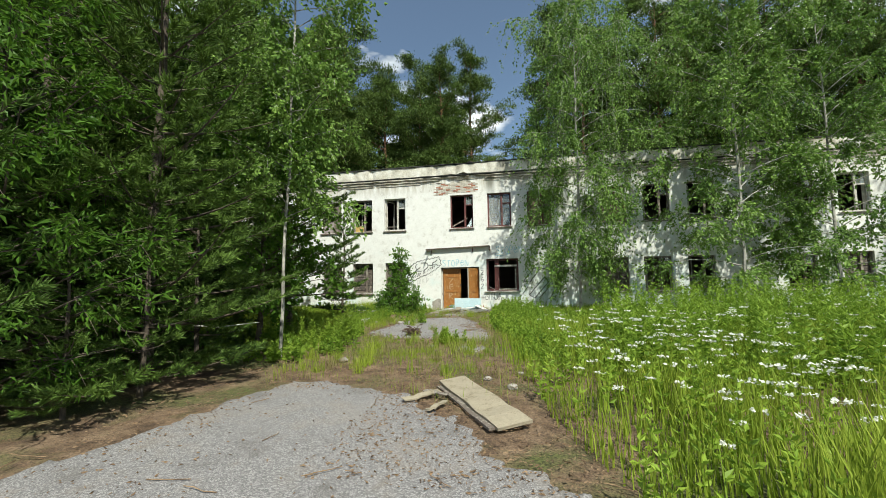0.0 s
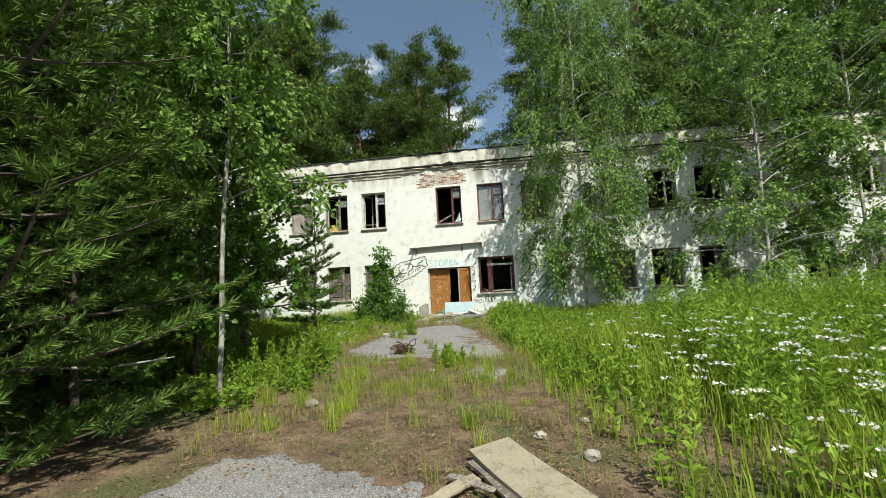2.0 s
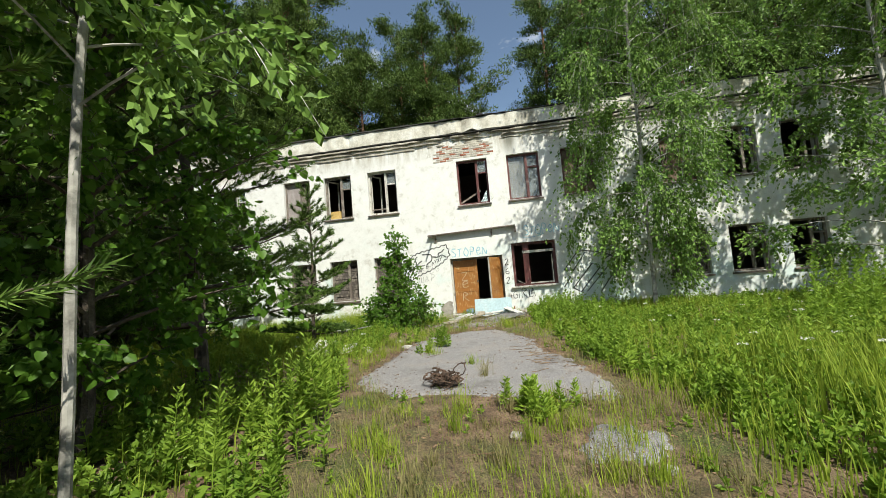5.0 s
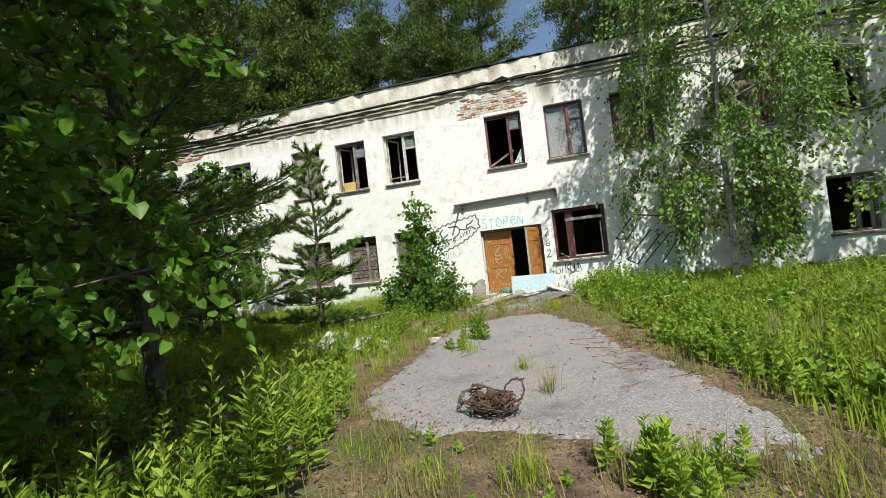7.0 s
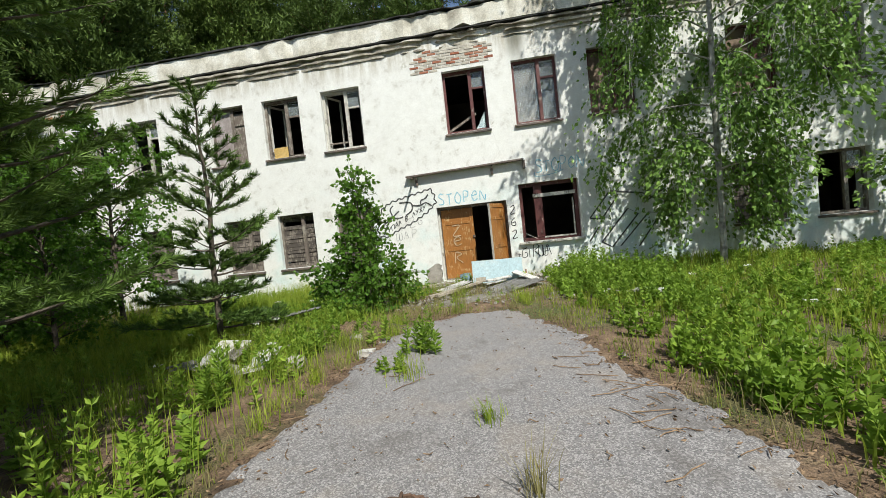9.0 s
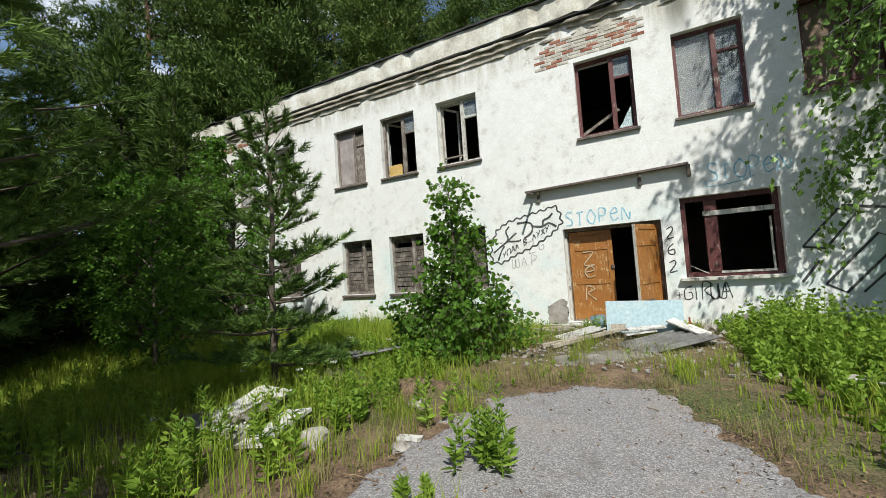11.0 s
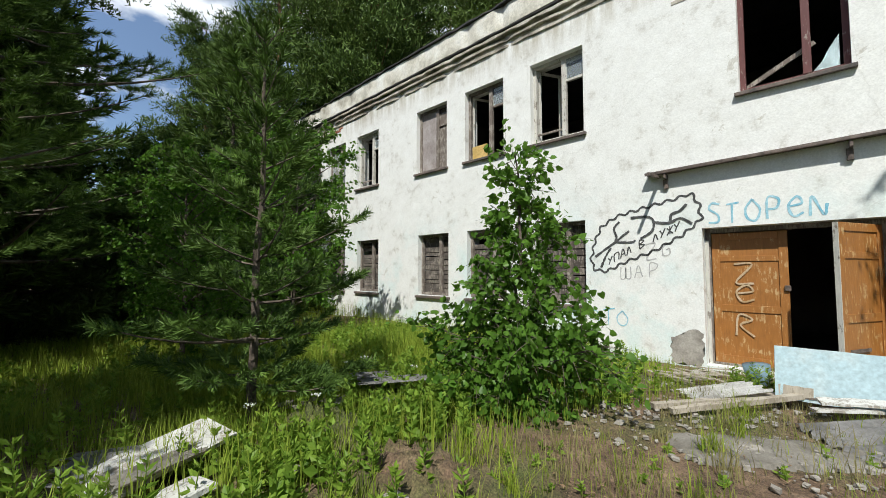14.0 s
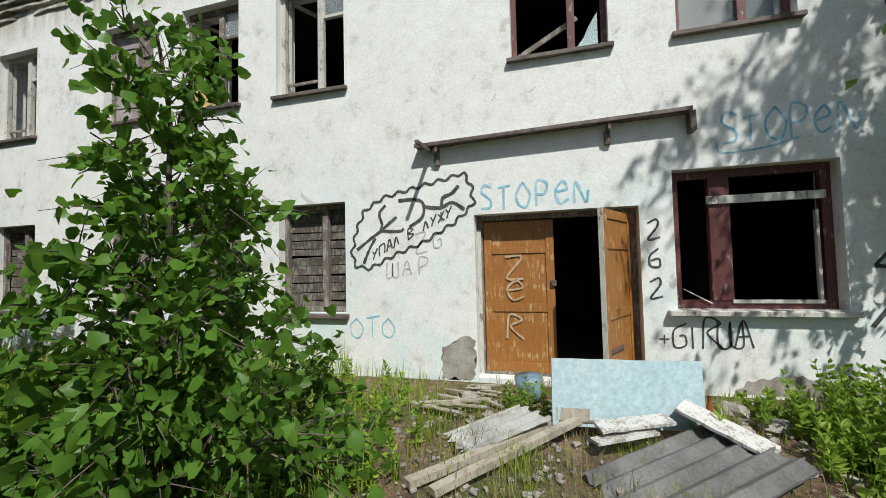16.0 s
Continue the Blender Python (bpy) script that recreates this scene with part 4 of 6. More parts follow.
for x, y in ((-8.9, 2.6), (-8.2, -3.4), (-11.3, 5.6), (-11.5, 2.5), (-12.5, 5.5), (-13.5, 8.5), (-12.6, 12.0), (-15.2, 10.8), (-16.8, 13.5), (-19.2, 15.5), (-17.2, 7.5), (-20.0, 10.5), (-14.8, 14.2), (-11.4, -4.5), (-14.5, -0.5), (-18.5, 3.0), (-21.5, 19.0), (-12.8, 7.8), (-10.6, 4.6), (-15.5, 4.2), (-17.5, 11.0), (-20.5, 6.5), (-23.0, 16.5), (-24.0, 9.0), (-22.5, 2.0), (-27.5, 14.0), (-28.0, 6.0), (-9.3, 1.6), (-13.4, 3.6), (-14.6, 6.6)):
    tree("forest_pine", THICKET, x, y, "dark dense pine at the forest edge", "pine tree", "trees at the forest edge", r4.uniform(0, 360), r4.uniform(0.9, 1.45) * (0.55 if x < -11.9 and 9.8 < y < 13 else 1.0))

TALL = [pine_tall("tall_pine_a", 25, 21, 0.26), pine_tall("tall_pine_b", 22, 22, 0.32, 3.6), pine_tall("tall_pine_c", 27, 23, 0.22, 4.4)]
spots = [(-5.6, 31), (-11.6, 32), (-8.5, 34), (-3.9, 34), (-13.9, 36), (4.4, 37), (6.0, 31), (9.0, 33), (12.0, 30), (15.0, 33), (18.5, 31), (22.0, 34), (26, 30), (30, 33), (7.5, 38), (13.5, 39), (20, 40),
         (-16.2, 33), (-18.5, 30.5), (-22, 32), (-25, 29), (-28, 25), (-26, 19), (-30, 31), (-11, 38), (-18, 39), (-23, 38), (-24.5, 5), (-31, 1), (33, 27), (30, 20), (34, 12),
         (-20.5, 24), (-22, 21), (-19, 21.5), (-26, 35), (28, 38), (-33, 17), (32, 2), (-20.5, 35), (-7.0, 39), (10.5, 35.5), (16.8, 36), (-16.5, 29.5), (-27.5, 30), (-24, 26)]
for i, (x, y) in enumerate(spots):
    tree("tall_pine", TALL[i % 3], x, y, "tall forest pine with a bare reddish trunk", "pine tree", "tall pines behind the building", r4.uniform(0, 360), r4.uniform(0.85, 1.12))

BIRCH = broadleaf("birch", 14.5, 31, 0.12, 3.1, 64, 34, 0.11, 1.25, 20, 0.06, M_BARK_BIRCH, M_BIRCH, top=0.38, hang=1.5, high=True)
BIRCH2 = broadleaf("birch_two", 12.5, 32, 0.1, 2.8, 56, 32, 0.12, 0.7, 18, 0.065, M_BARK_BIRCH, M_BIRCH, top=0.6)
tree("weeping_birch", BIRCH, 3.4, 14.3, "weeping birch with a pale trunk before the facade", "birch tree", turn=30)
tree("birch", BIRCH2, 9.1, 13.2, "leafy birch with dense crown before the facade", "birch tree", turn=100)
tree("birch", BIRCH2, 12.2, 13.3, "smaller leafy birch before the facade", "birch tree", turn=220, scale=0.9)
for x, y, s, a in ((11.5, 30.5, 1.5, 220), (18.0, 31.0, 1.6, 20)):
    tree("birch", BIRCH2, x, y, "tall leafy birch behind the roof", "birch tree", "birches behind the building", a, s)
tree("birch", BIRCH, 21.0, 10.5, "tall weeping birch at the end of the meadow", "birch tree", turn=150, scale=1.0)
THIN = broadleaf("thin_birch", 10.5, 33, 0.26, 1.35, 56, 20, 0.085, 0.45, 20, 0.026, M_BARK_BIRCH, M_BIRCH, lean=(0.1, 0.3), top=0.6)
tree("thin_birch", THIN, -3.45, 3.3, "thin young birch with a pale slender trunk among pines", "birch tree", turn=0)
LIME = broadleaf("lime_tree", 6.0, 34, 0.12, 1.9, 46, 19, 0.085, 0.35, 15, 0.07, M_BARK_DARK, M_LIME, True)
tree("lime_tree", LIME, -4.75, 4.4, "broad-leaved young lime tree beside the path", "lime tree", turn=60, scale=0.9)
tree("lime_tree", LIME, -9.6, 12.6, "leafy young lime tree at the dark forest edge", "lime tree", turn=150, scale=0.7)
for x, y, a, k in ((-8.6, 10.4, 20, 0.5), (-10.6, 11.2, 250, 0.6)):
    tree("lime_tree", LIME, x, y, "low leafy lime sapling at the edge of the clearing", "lime tree", "limes at the clearing", a, k)
WILLOW = broadleaf("willow", 4.4, 36, 0.1, 1.5, 44, 16, 0.1, 0.3, 14, 0.03, M_BARK_DARK, M_LIME, wide=0.3)
tree("willow_shrub", WILLOW, -4.15, -0.55, "narrow-leaved willow shrub before the dark pines", "shrub", turn=40, scale=0.95)
BUSH = broadleaf("lime_sapling", 2.8, 35, 0.02, 1.05, 64, 17, 0.07, 0.3, 10, 0.018, M_BARK_DARK, M_LIME, True, cone=True)
tree("lime_sapling", BUSH, -4.15, 12.62, "bushy lime sapling with heart-shaped leaves beside the entrance", "bush", turn=15)


# ---- grass and weeds ----
def blades(heap, P, height, rng, width=0.008, bend=0.35):
    n = len(P)
    z = ground_z(P[:, 0], P[:, 1])
    az = rng.uniform(0, 6.283, n)
    d = np.column_stack([np.cos(az), np.sin(az), np.zeros(n)])
    side = np.column_stack([-np.sin(az), np.cos(az), np.zeros(n)]) * (width * rng.uniform(0.7, 1.4, n))[:, None] / 2
    h = height[:, None]
    base = np.column_stack([P, z])
    lean = d * (bend * rng.uniform(0.2, 1.3, n))[:, None] * h
    up = np.array([[0, 0, 1.0]])
    V = np.stack([base - side, base + side, base + 0.55 * h * up + 0.3 * lean + side * 0.8, base + 0.55 * h * up + 0.3 * lean - side * 0.8, base + 0.97 * h * up + lean], 1)
    k = (np.arange(n) * 5)[:, None]
    heap.add(V, quads=k + np.array([[0, 1, 2, 3]]), tris=k + np.array([[3, 2, 4]]))


def scatter(n, x0, x1, y0, y1, rng):
    return np.column_stack([rng.uniform(x0, x1, n), rng.uniform(y0, y1, n)])


PATHWAY = [(-2.6, 1.5), (-0.4, 1.0), (0.7, -0.3), (1.65, -1.4), (1.75, -0.7), (1.35, 0.5), (1.1, 2.5), (0.5, 4.0), (0.7, 5.4), (0.15, 7.8), (-0.38, 10.0), (-0.7, 12.2), (-0.3, 14.2), (-0.4, 15.9), (-3.3, 15.9), (-3.0, 13.5), (-3.9, 11.0), (-3.6, 9.0), (-3.4, 7.0), (-2.6, 5.5), (-2.9, 3.5)]
r5 = np.random.default_rng(21)


def clear_of_paving(P):
    return ~(inside(P, NEAR_SLAB) | inside(P, FAR_SLAB))


# tall meadow
heap = Heap()
P = np.concatenate([scatter(95000, -0.6, 9, -3.5, 15.8, r5), scatter(50000, 9, 24, -4, 15.8, r5)])
keep = clear_of_paving(P) & ~inside(P, PATHWAY) & (r5.random(len(P)) < 0.3 + 0.7 * clumped(P, 1))
P = P[keep]
rim = np.interp(P[:, 1], [-3, 0.7, 2.5, 5.5, 7.8, 10, 12, 15.8], [2.3, 1.3, 1.1, 0.8, 0.15, -0.4, -0.6, -0.3])
edge = np.clip((P[:, 0] - rim) / 0.9, 0.4, 1)
late = np.clip(1.0 - (P[:, 1] - 5.0) / 7, 0.45, 1.0)
blades(heap, P, (0.3 + 0.5 * clumped(P, 2)) * edge * late * r5.uniform(0.5, 1.15, len(P)), r5, 0.011)
tagged(new("meadow_grass", heap.mesh("meadow_grass", M_GRASS)), "tall lush green meadow grass", "grass", kind="stuff")

# the meadow runs on past the yard
r7 = np.random.default_rng(71)
heap = Heap()
P = np.concatenate([scatter(34000, 8.6, 16.0, -4.0, 15.8, r7), scatter(26000, 2.4, 16.0, -10.0, -3.2, r7)])
P = P[clear_of_paving(P) & (r7.random(len(P)) < 0.25 + 0.75 * clumped(P, 61)) & (r7.random(len(P)) < np.interp(P[:, 0], [9.0, 16.0], [1.0, 0.35]))]
blades(heap, P, (0.25 + 0.4 * clumped(P, 62)) * r7.uniform(0.5, 1.15, len(P)), r7, 0.013)
tagged(new("meadow_grass", heap.mesh("meadow_grass", M_GRASS)), "tall green grass in the outer meadow", "grass", kind="stuff")

# grass on the shady side and along the wall
heap = Heap()
P = np.concatenate([scatter(42000, -9.5, -3.0, 5.0, 15.8, r5), scatter(12000, -17, -9.5, 7, 15.8, r5), scatter(20000, -8.8, -4.2, 9.6, 15.0, r5), scatter(1500, -6, -3.0, 3.0, 5.0, r5)])
keep = clear_of_paving(P) & ~inside(P, PATHWAY) & (r5.random(len(P)) < (0.15 + 0.85 * clumped(P, 3)) * np.where(P[:, 1] < 8.2, 0.3, 1.0))
P = P[keep]
blades(heap, P, (0.16 + 0.4 * clumped(P, 4)) * np.where(P[:, 1] > 12.5, 1.25, 0.8) * np.where((P[:, 0] > -4.6) & (P[:, 1] > 12.8), 0.5, 1.0) * r5.uniform(0.5, 1.15, len(P)), r5, 0.007)
tagged(new("rough_grass", heap.mesh("rough_grass", M_GRASS)), "rough green grass under the trees", "grass", kind="stuff")

# sparse dry grass on the trodden strip and along the paving
heap = Heap()
P = scatter(80000, -4.2, 1.9, 1.0, 15.8, r5)
keep = clear_of_paving(P) & inside(P, PATHWAY) & (r5.random(len(P)) < (0.1 + 0.9 * clumped(P, 5, 0.6) ** 2) * np.interp(P[:, 1], [1.0, 3.2, 4.0, 16.0], [0.35, 0.5, 1.0, 1.0]))
P = P[keep]
half = r5.random(len(P)) < 0.45
heap = Heap()
blades(heap, P[half], (0.05 + 0.32 * clumped(P[half], 16, 0.5) ** 2) * r5.uniform(0.4, 1.2, half.sum()), r5, 0.005, 0.5)
tagged(new("low_grass", heap.mesh("low_grass", M_GRASS)), "low green grass tufts on the trodden strip", "grass", kind="stuff")
heap = Heap()
P = P[~half]
blades(heap, P, (0.05 + 0.3 * clumped(P, 6, 0.7) ** 2) * np.interp(P[:, 1], [2.8, 4.0], [0.55, 1.0]) * r5.uniform(0.4, 1.2, len(P)), r5, 0.005, 0.6)
tagged(new("dry_grass", heap.mesh("dry_grass", M_DRYGRASS)), "sparse yellowish dry grass on the trodden strip", "grass", kind="stuff")


# tufts on the trodden strip and in cracks of the paving
heap, heap2 = Heap(), Heap()
C = np.concatenate([scatter(130, -3.4, 1.2, 2.3, 6.2, r5), scatter(60, -4.2, -2.9, 6.2, 12.0, r5), scatter(40, -0.5, 0.6, 6.0, 12.0, r5), scatter(30, -3.2, -0.4, 11.6, 15.0, r5), np.array([(-1.3, 6.95), (-2.36, 8.7), (-1.55, 7.75), (0.05, 1.9), (-0.1, 2.4)])])
fixed = np.arange(len(C)) >= len(C) - 5
C = C[fixed | (clear_of_paving(C) & inside(C, PATHWAY))]
for c in C:
    n = int(r5.integers(25, 70))
    P = c + r5.normal(size=(n, 2)) * r5.uniform(0.04, 0.11)
    blades(heap if r5.random() < 0.6 else heap2, P, r5.uniform(0.09, 0.34) * r5.uniform(0.4, 1.1, n), r5, 0.006, 0.55)
tagged(new("green_tufts", heap.mesh("green_tufts", M_GRASS)), "yellow-green grass tufts on bare soil", "grass", kind="stuff")
tagged(new("straw_tufts", heap2.mesh("straw_tufts", M_DRYGRASS)), "straw-coloured grass tufts on bare soil", "grass", kind="stuff")


def weeds(heap, P, height, rng, leaf=0.09, pairs=9, wide=0.42):
    """Upright leafy stems."""
    for (x, y), h in zip(P, height):
        z = float(ground_z(x, y))
        k = max(4, int(pairs * rng.uniform(0.7, 1.3)))
        az = rng.uniform(0, 6.28)
        lean = np.array([math.cos(az), math.sin(az), 0]) * 0.12 * h
        f = np.linspace(0.15, 1.0, k)
        at = np.array([x, y, z]) + f[:, None] * np.array([0, 0, h]) + (f ** 2)[:, None] * lean
        stem = np.array([x, y, z]) + np.linspace(0, 1, 4)[:, None] * np.array([0, 0, h]) + (np.linspace(0, 1, 4) ** 2)[:, None] * lean
        V, Q = tube(stem, [0.006, 0.005, 0.004, 0.002], 3)
        heap.add(V, Q)
        at = np.repeat(at, 3, 0)
        a = rng.uniform(0, 6.28, len(at))
        rise = np.repeat(0.1 + 0.9 * f, 3)
        d = np.column_stack([np.cos(a), np.sin(a), rise])
        size = leaf * rng.uniform(0.7, 1.3, len(at)) * np.repeat(1.15 - 0.55 * f, 3)
        leaves(heap, at, d, size, rng, wide, 0.1)


heap = Heap()
P = np.concatenate([scatter(1300, 0.4, 8, -2.5, 14.8, r5), scatter(700, -8.5, -2.8, 4.2, 15.3, r5)])
P = P[clear_of_paving(P) & ~inside(P, PATHWAY) & (clumped(P, 9) > 0.25)]
weeds(heap, P, r5.uniform(0.3, 0.7, len(P)) * np.where(P[:, 1] > 7.5, 0.55, 1.0), r5)
tagged(new("meadow_weeds", heap.mesh("meadow_weeds", M_WEED)), "leafy green weeds standing in the meadow", "weeds", kind="stuff")


heap = Heap()
P = scatter(420, -3.8, 1.3, 3.7, 13.5, r5)
P = P[clear_of_paving(P) & inside(P, PATHWAY) & (clumped(P, 19, 0.6) > 0.45)]
weeds(heap, P, r5.uniform(0.03, 0.13, len(P)), r5, 0.05, 5, 0.6)
tagged(new("low_weeds", heap.mesh("low_weeds", M_WEED)), "small green weeds on the trodden strip", "weeds", kind="stuff")
heap = Heap()
P = np.concatenate([scatter(420, 5.5, 16.5, 7.5, 14.8, r5), scatter(900, 2.4, 9.0, 1.6, 9.5, r5)])
P = P[(clumped(P, 14) > 0.35) & (P[:, 0] > 0.75 * (P[:, 1] - 3.14) - 0.3)]
weeds(heap, P, r5.uniform(0.7, 1.35, len(P)), r5, 0.11, 15, 0.4)
tagged(new("tall_weeds", heap.mesh("tall_weeds", M_WEED)), "tall leafy weeds before the shaded wall", "weeds", kind="stuff")


def flowers(heap, P, height, rng):
    """White umbels on thin stalks."""
    for (x, y), h in zip(P, height):
        z = float(ground_z(x, y))
        top = np.array([x, y, z + h])
        n = 16
        a, rad = rng.uniform(0, 6.28, n), 0.04 * np.sqrt(rng.random(n)) * rng.uniform(0.6, 1.3)
        at = top + np.column_stack([np.cos(a) * rad, np.sin(a) * rad, rng.uniform(-0.008, 0.008, n)])
        d = np.column_stack([np.cos(a), np.sin(a), rng.uniform(0.1, 0.6, n)])
        leaves(heap, at, d, np.full(n, 0.021), rng, 0.9, 0.05)


heap = Heap()
P = np.concatenate([scatter(340, 1.5, 5.8, -1.4, 4.2, r5), scatter(60, 1.0, 9, 3, 12, r5), scatter(10, -6, -3.2, 8, 12, r5)])
P = P[clear_of_paving(P) & ~inside(P, PATHWAY)]
flowers(heap, P, r5.uniform(0.45, 0.95, len(P)) * np.where(P[:, 1] > 5.0, 0.65, 1.0), r5)
tagged(new("white_flowers", heap.mesh("white_flowers", M_PETAL)), "white umbels of yarrow in the meadow", "flowers", kind="stuff")


# ---- things in front of the door ----
M_BLUE = mottled("faded_pale_blue_paint", (0.4, 0.53, 0.58), (0.43, 0.56, 0.61), 2.5, 0.7, 25, 0.04, (0.5, 0.59, 0.61))
M_SLATE = mottled("grey_asbestos_slate", (0.2, 0.195, 0.19), (0.36, 0.35, 0.34), 3, 0.95, 45, 0.5)
M_WHITE_SLATE = mottled("whitewashed_slate", (0.42, 0.4, 0.37), (0.66, 0.65, 0.62), 5, 0.9, 45, 0.4, (0.72, 0.71, 0.69))
M_WOOD_GREY = painted_wood("sun_bleached_wood", (0.42, 0.37, 0.3), (0.27, 0.23, 0.18), 0.5, 0.9)
M_WOOD_PLY = painted_wood("bleached_plywood", (0.36, 0.31, 0.23), (0.22, 0.18, 0.12), 0.52, 0.9)
M_WHITE_WOOD = painted_wood("flaking_white_paint", (0.62, 0.61, 0.58), (0.3, 0.27, 0.23), 0.5, 0.7)
M_STONE = mottled("pale_rubble", (0.2, 0.18, 0.155), (0.4, 0.37, 0.33), 4, 0.95, 40, 0.5)
M_BURNT = mottled("charred_rubber", (0.03, 0.02, 0.014), (0.13, 0.075, 0.05), 8, 0.85, 40, 0.5)
M_LITTER = mottled("dry_leaf_litter", (0.1, 0.06, 0.035), (0.3, 0.2, 0.12), 9, 0.95, 50, 0.3)
M_BRICKS = mottled("old_red_brick", (0.22, 0.07, 0.04), (0.34, 0.13, 0.08), 5, 0.95, 50, 0.5, (0.4, 0.28, 0.2))
M_BRICKS_WHITE = mottled("limewashed_brick", (0.36, 0.32, 0.27), (0.58, 0.54, 0.47), 5, 0.95, 50, 0.5)
M_BOTTLE = material("brown_bottle_glass", (0.2, 0.06, 0.015), 0.08)[0]
M_BUCKET = mottled("faded_blue_tin", (0.1, 0.17, 0.22), (0.2, 0.3, 0.36), 8, 0.5, 40, 0.2)


def thing(name, bm, mat, at, label, category, group=""):
    """A thing of one piece."""
    ob = part(name, bm, mat, None, label, at)
    return tagged(ob, label, category, group)


def plank(length, width, thick, wear=0.006):
    """A weathered plank along x, slightly warped, with worn ends."""
    bm = bmesh.new()
    k = 7
    for i in range(k + 1):
        x = -length / 2 + length * i / k
        dz, dy = random.uniform(-1, 1) * wear, random.uniform(-1, 1) * wear
        dx = random.uniform(-3, 3) * wear if i in (0, k) else 0
        for y, z in ((-width / 2, 0), (width / 2, 0), (width / 2, thick), (-width / 2, thick)):
            bm.verts.new((x + dx + random.uniform(-1, 1) * wear, y + dy, z + dz))
    bm.verts.ensure_lookup_table()
    v = bm.verts
    for i in range(k):
        for a in range(4):
            b = (a + 1) % 4
            bm.faces.new((v[4 * i + a], v[4 * i + b], v[4 * i + 4 + b], v[4 * i + 4 + a]))
    bm.faces.new((v[3], v[2], v[1], v[0]))
    bm.faces.new((v[4 * k], v[4 * k + 1], v[4 * k + 2], v[4 * k + 3]))
    bmesh.ops.recalc_face_normals(bm, faces=bm.faces[:])
    return bm


def along(p, q, roll=0.0):
    """A pose at the middle of p and q whose x runs from p to q."""
    p, q = Vector(p), Vector(q)
    d = q - p
    return Matrix.Translation((p + q) / 2) @ pose(0, 0, 0, 0, 0, math.degrees(math.atan2(d.y, d.x))) @ pose(0, 0, 0, roll, -math.degrees(math.atan2(d.z, d.xy.length)), 0)


def corrugated(length, width, waves=6, amp=0.026, thick=0.006, broken=0.05):
    """A wavy slate sheet: waves across x, ridges along y."""
    n = waves * 8
    bm = bmesh.new()
    rows = 5
    grid = []
    ends = [random.uniform(-1, 1) * broken for _ in range(n + 1)]
    for j in range(rows):
        y = -length / 2 + length * j / (rows - 1)
        row = []
        for i in range(n + 1):
            x = -width / 2 + width * i / n
            yy = y + (ends[i] if j == rows - 1 else ends[n - i] * 0.5 if j == 0 else 0)
            row.append(bm.verts.new((x, yy, amp * math.sin(2 * math.pi * waves * i / n) + amp)))
        grid.append(row)
    for j in range(rows - 1):
        for i in range(n):
            bm.faces.new((grid[j][i], grid[j][i + 1], grid[j + 1][i + 1], grid[j + 1][i]))
    bmesh.ops.solidify(bm, geom=bm.faces[:], thickness=thick)
    return bm


random.seed(5)
# the blue board stands on the rubbish before the door
bm = plank(1.22, 0.54, 0.03, 0.004)
blue = thing("blue_board", bm, M_BLUE, along((-2.05, 14.42, 0.36), (-0.86, 14.62, 0.34), 84), "faded pale blue painted board leaning before the doorway", "board")
part("bare_strip", plank(0.3, 0.1, 0.004, 0.006), M_WOOD_GREY, blue, "bare torn wood where the paint is gone", pose(-0.44, -0.17, 0.0305))
part("bare_strip", plank(0.5, 0.02, 0.003, 0.003), M_FRAME_GREY, blue, "", pose(-0.3, -0.225, 0.0345))
for p, q, w, t in (((-2.75, 13.28, 0.03), (-1.45, 14.9, 0.15), 0.07, 0.05), ((-2.95, 13.35, 0.02), (-1.72, 14.85, 0.08), 0.08, 0.05)):
    thing("beam", plank((Vector(q) - Vector(p)).length, w, t), M_WOOD_GREY, along(p, q), "long sun-bleached grey wooden beam lying on rubble", "beam", "beams before the door")
thing("slate_sheet", corrugated(0.78, 0.42, 3, 0.02), M_WHITE_SLATE, along((-2.75, 13.95, 0.05), (-2.2, 14.45, 0.15), 0) @ pose(0, 0, 0, 0, 0, 90), "broken piece of white wavy slate", "slate")
thing("slate_sheet", corrugated(1.25, 0.75, 5, 0.024), M_SLATE, pose(-1.15, 13.85, 0.05, 6, 2, -52), "cracked sheet of grey corrugated slate on the ground", "slate")
thing("white_plank", plank(0.62, 0.16, 0.022), M_WHITE_WOOD, along((-1.72, 14.2, 0.16), (-1.14, 14.42, 0.2), 6), "broken plank with flaking white paint", "plank", "white planks before the door")
thing("white_plank", plank(0.5, 0.13, 0.02), M_WHITE_WOOD, along((-1.78, 14.08, 0.09), (-1.28, 14.3, 0.14), -4), "broken plank with flaking white paint", "plank", "white planks before the door")
thing("white_plank", plank(0.62, 0.2, 0.024), M_WHITE_WOOD, along((-1.05, 14.45, 0.28), (-0.62, 14.15, 0.12), 8), "short white board resting on the slate", "plank", "white planks before the door")
thing("white_plank", plank(0.9, 0.16, 0.03), M_WHITE_WOOD, along((0.4, 11.95, 0.1), (1.05, 11.6, 0.12), 3), "white plank lying in the grass", "plank")


def bottle(x, y, z):
    V, Q = tube([(0, 0, 0), (0, 0, 0.012), (0, 0, 0.15), (0, 0, 0.19), (0, 0, 0.205), (0, 0, 0.27), (0, 0, 0.28)], [0.03, 0.042, 0.042, 0.03, 0.016, 0.014, 0.016], 14)
    ob = new("bottle", np_mesh("bottle", V, [Q], M_BOTTLE, True))
    ob.matrix_basis = pose(x, y, z)
    return tagged(ob, "brown glass bottle standing on rubble", "bottle")


bottle(-0.78, 14.75, 0.02)


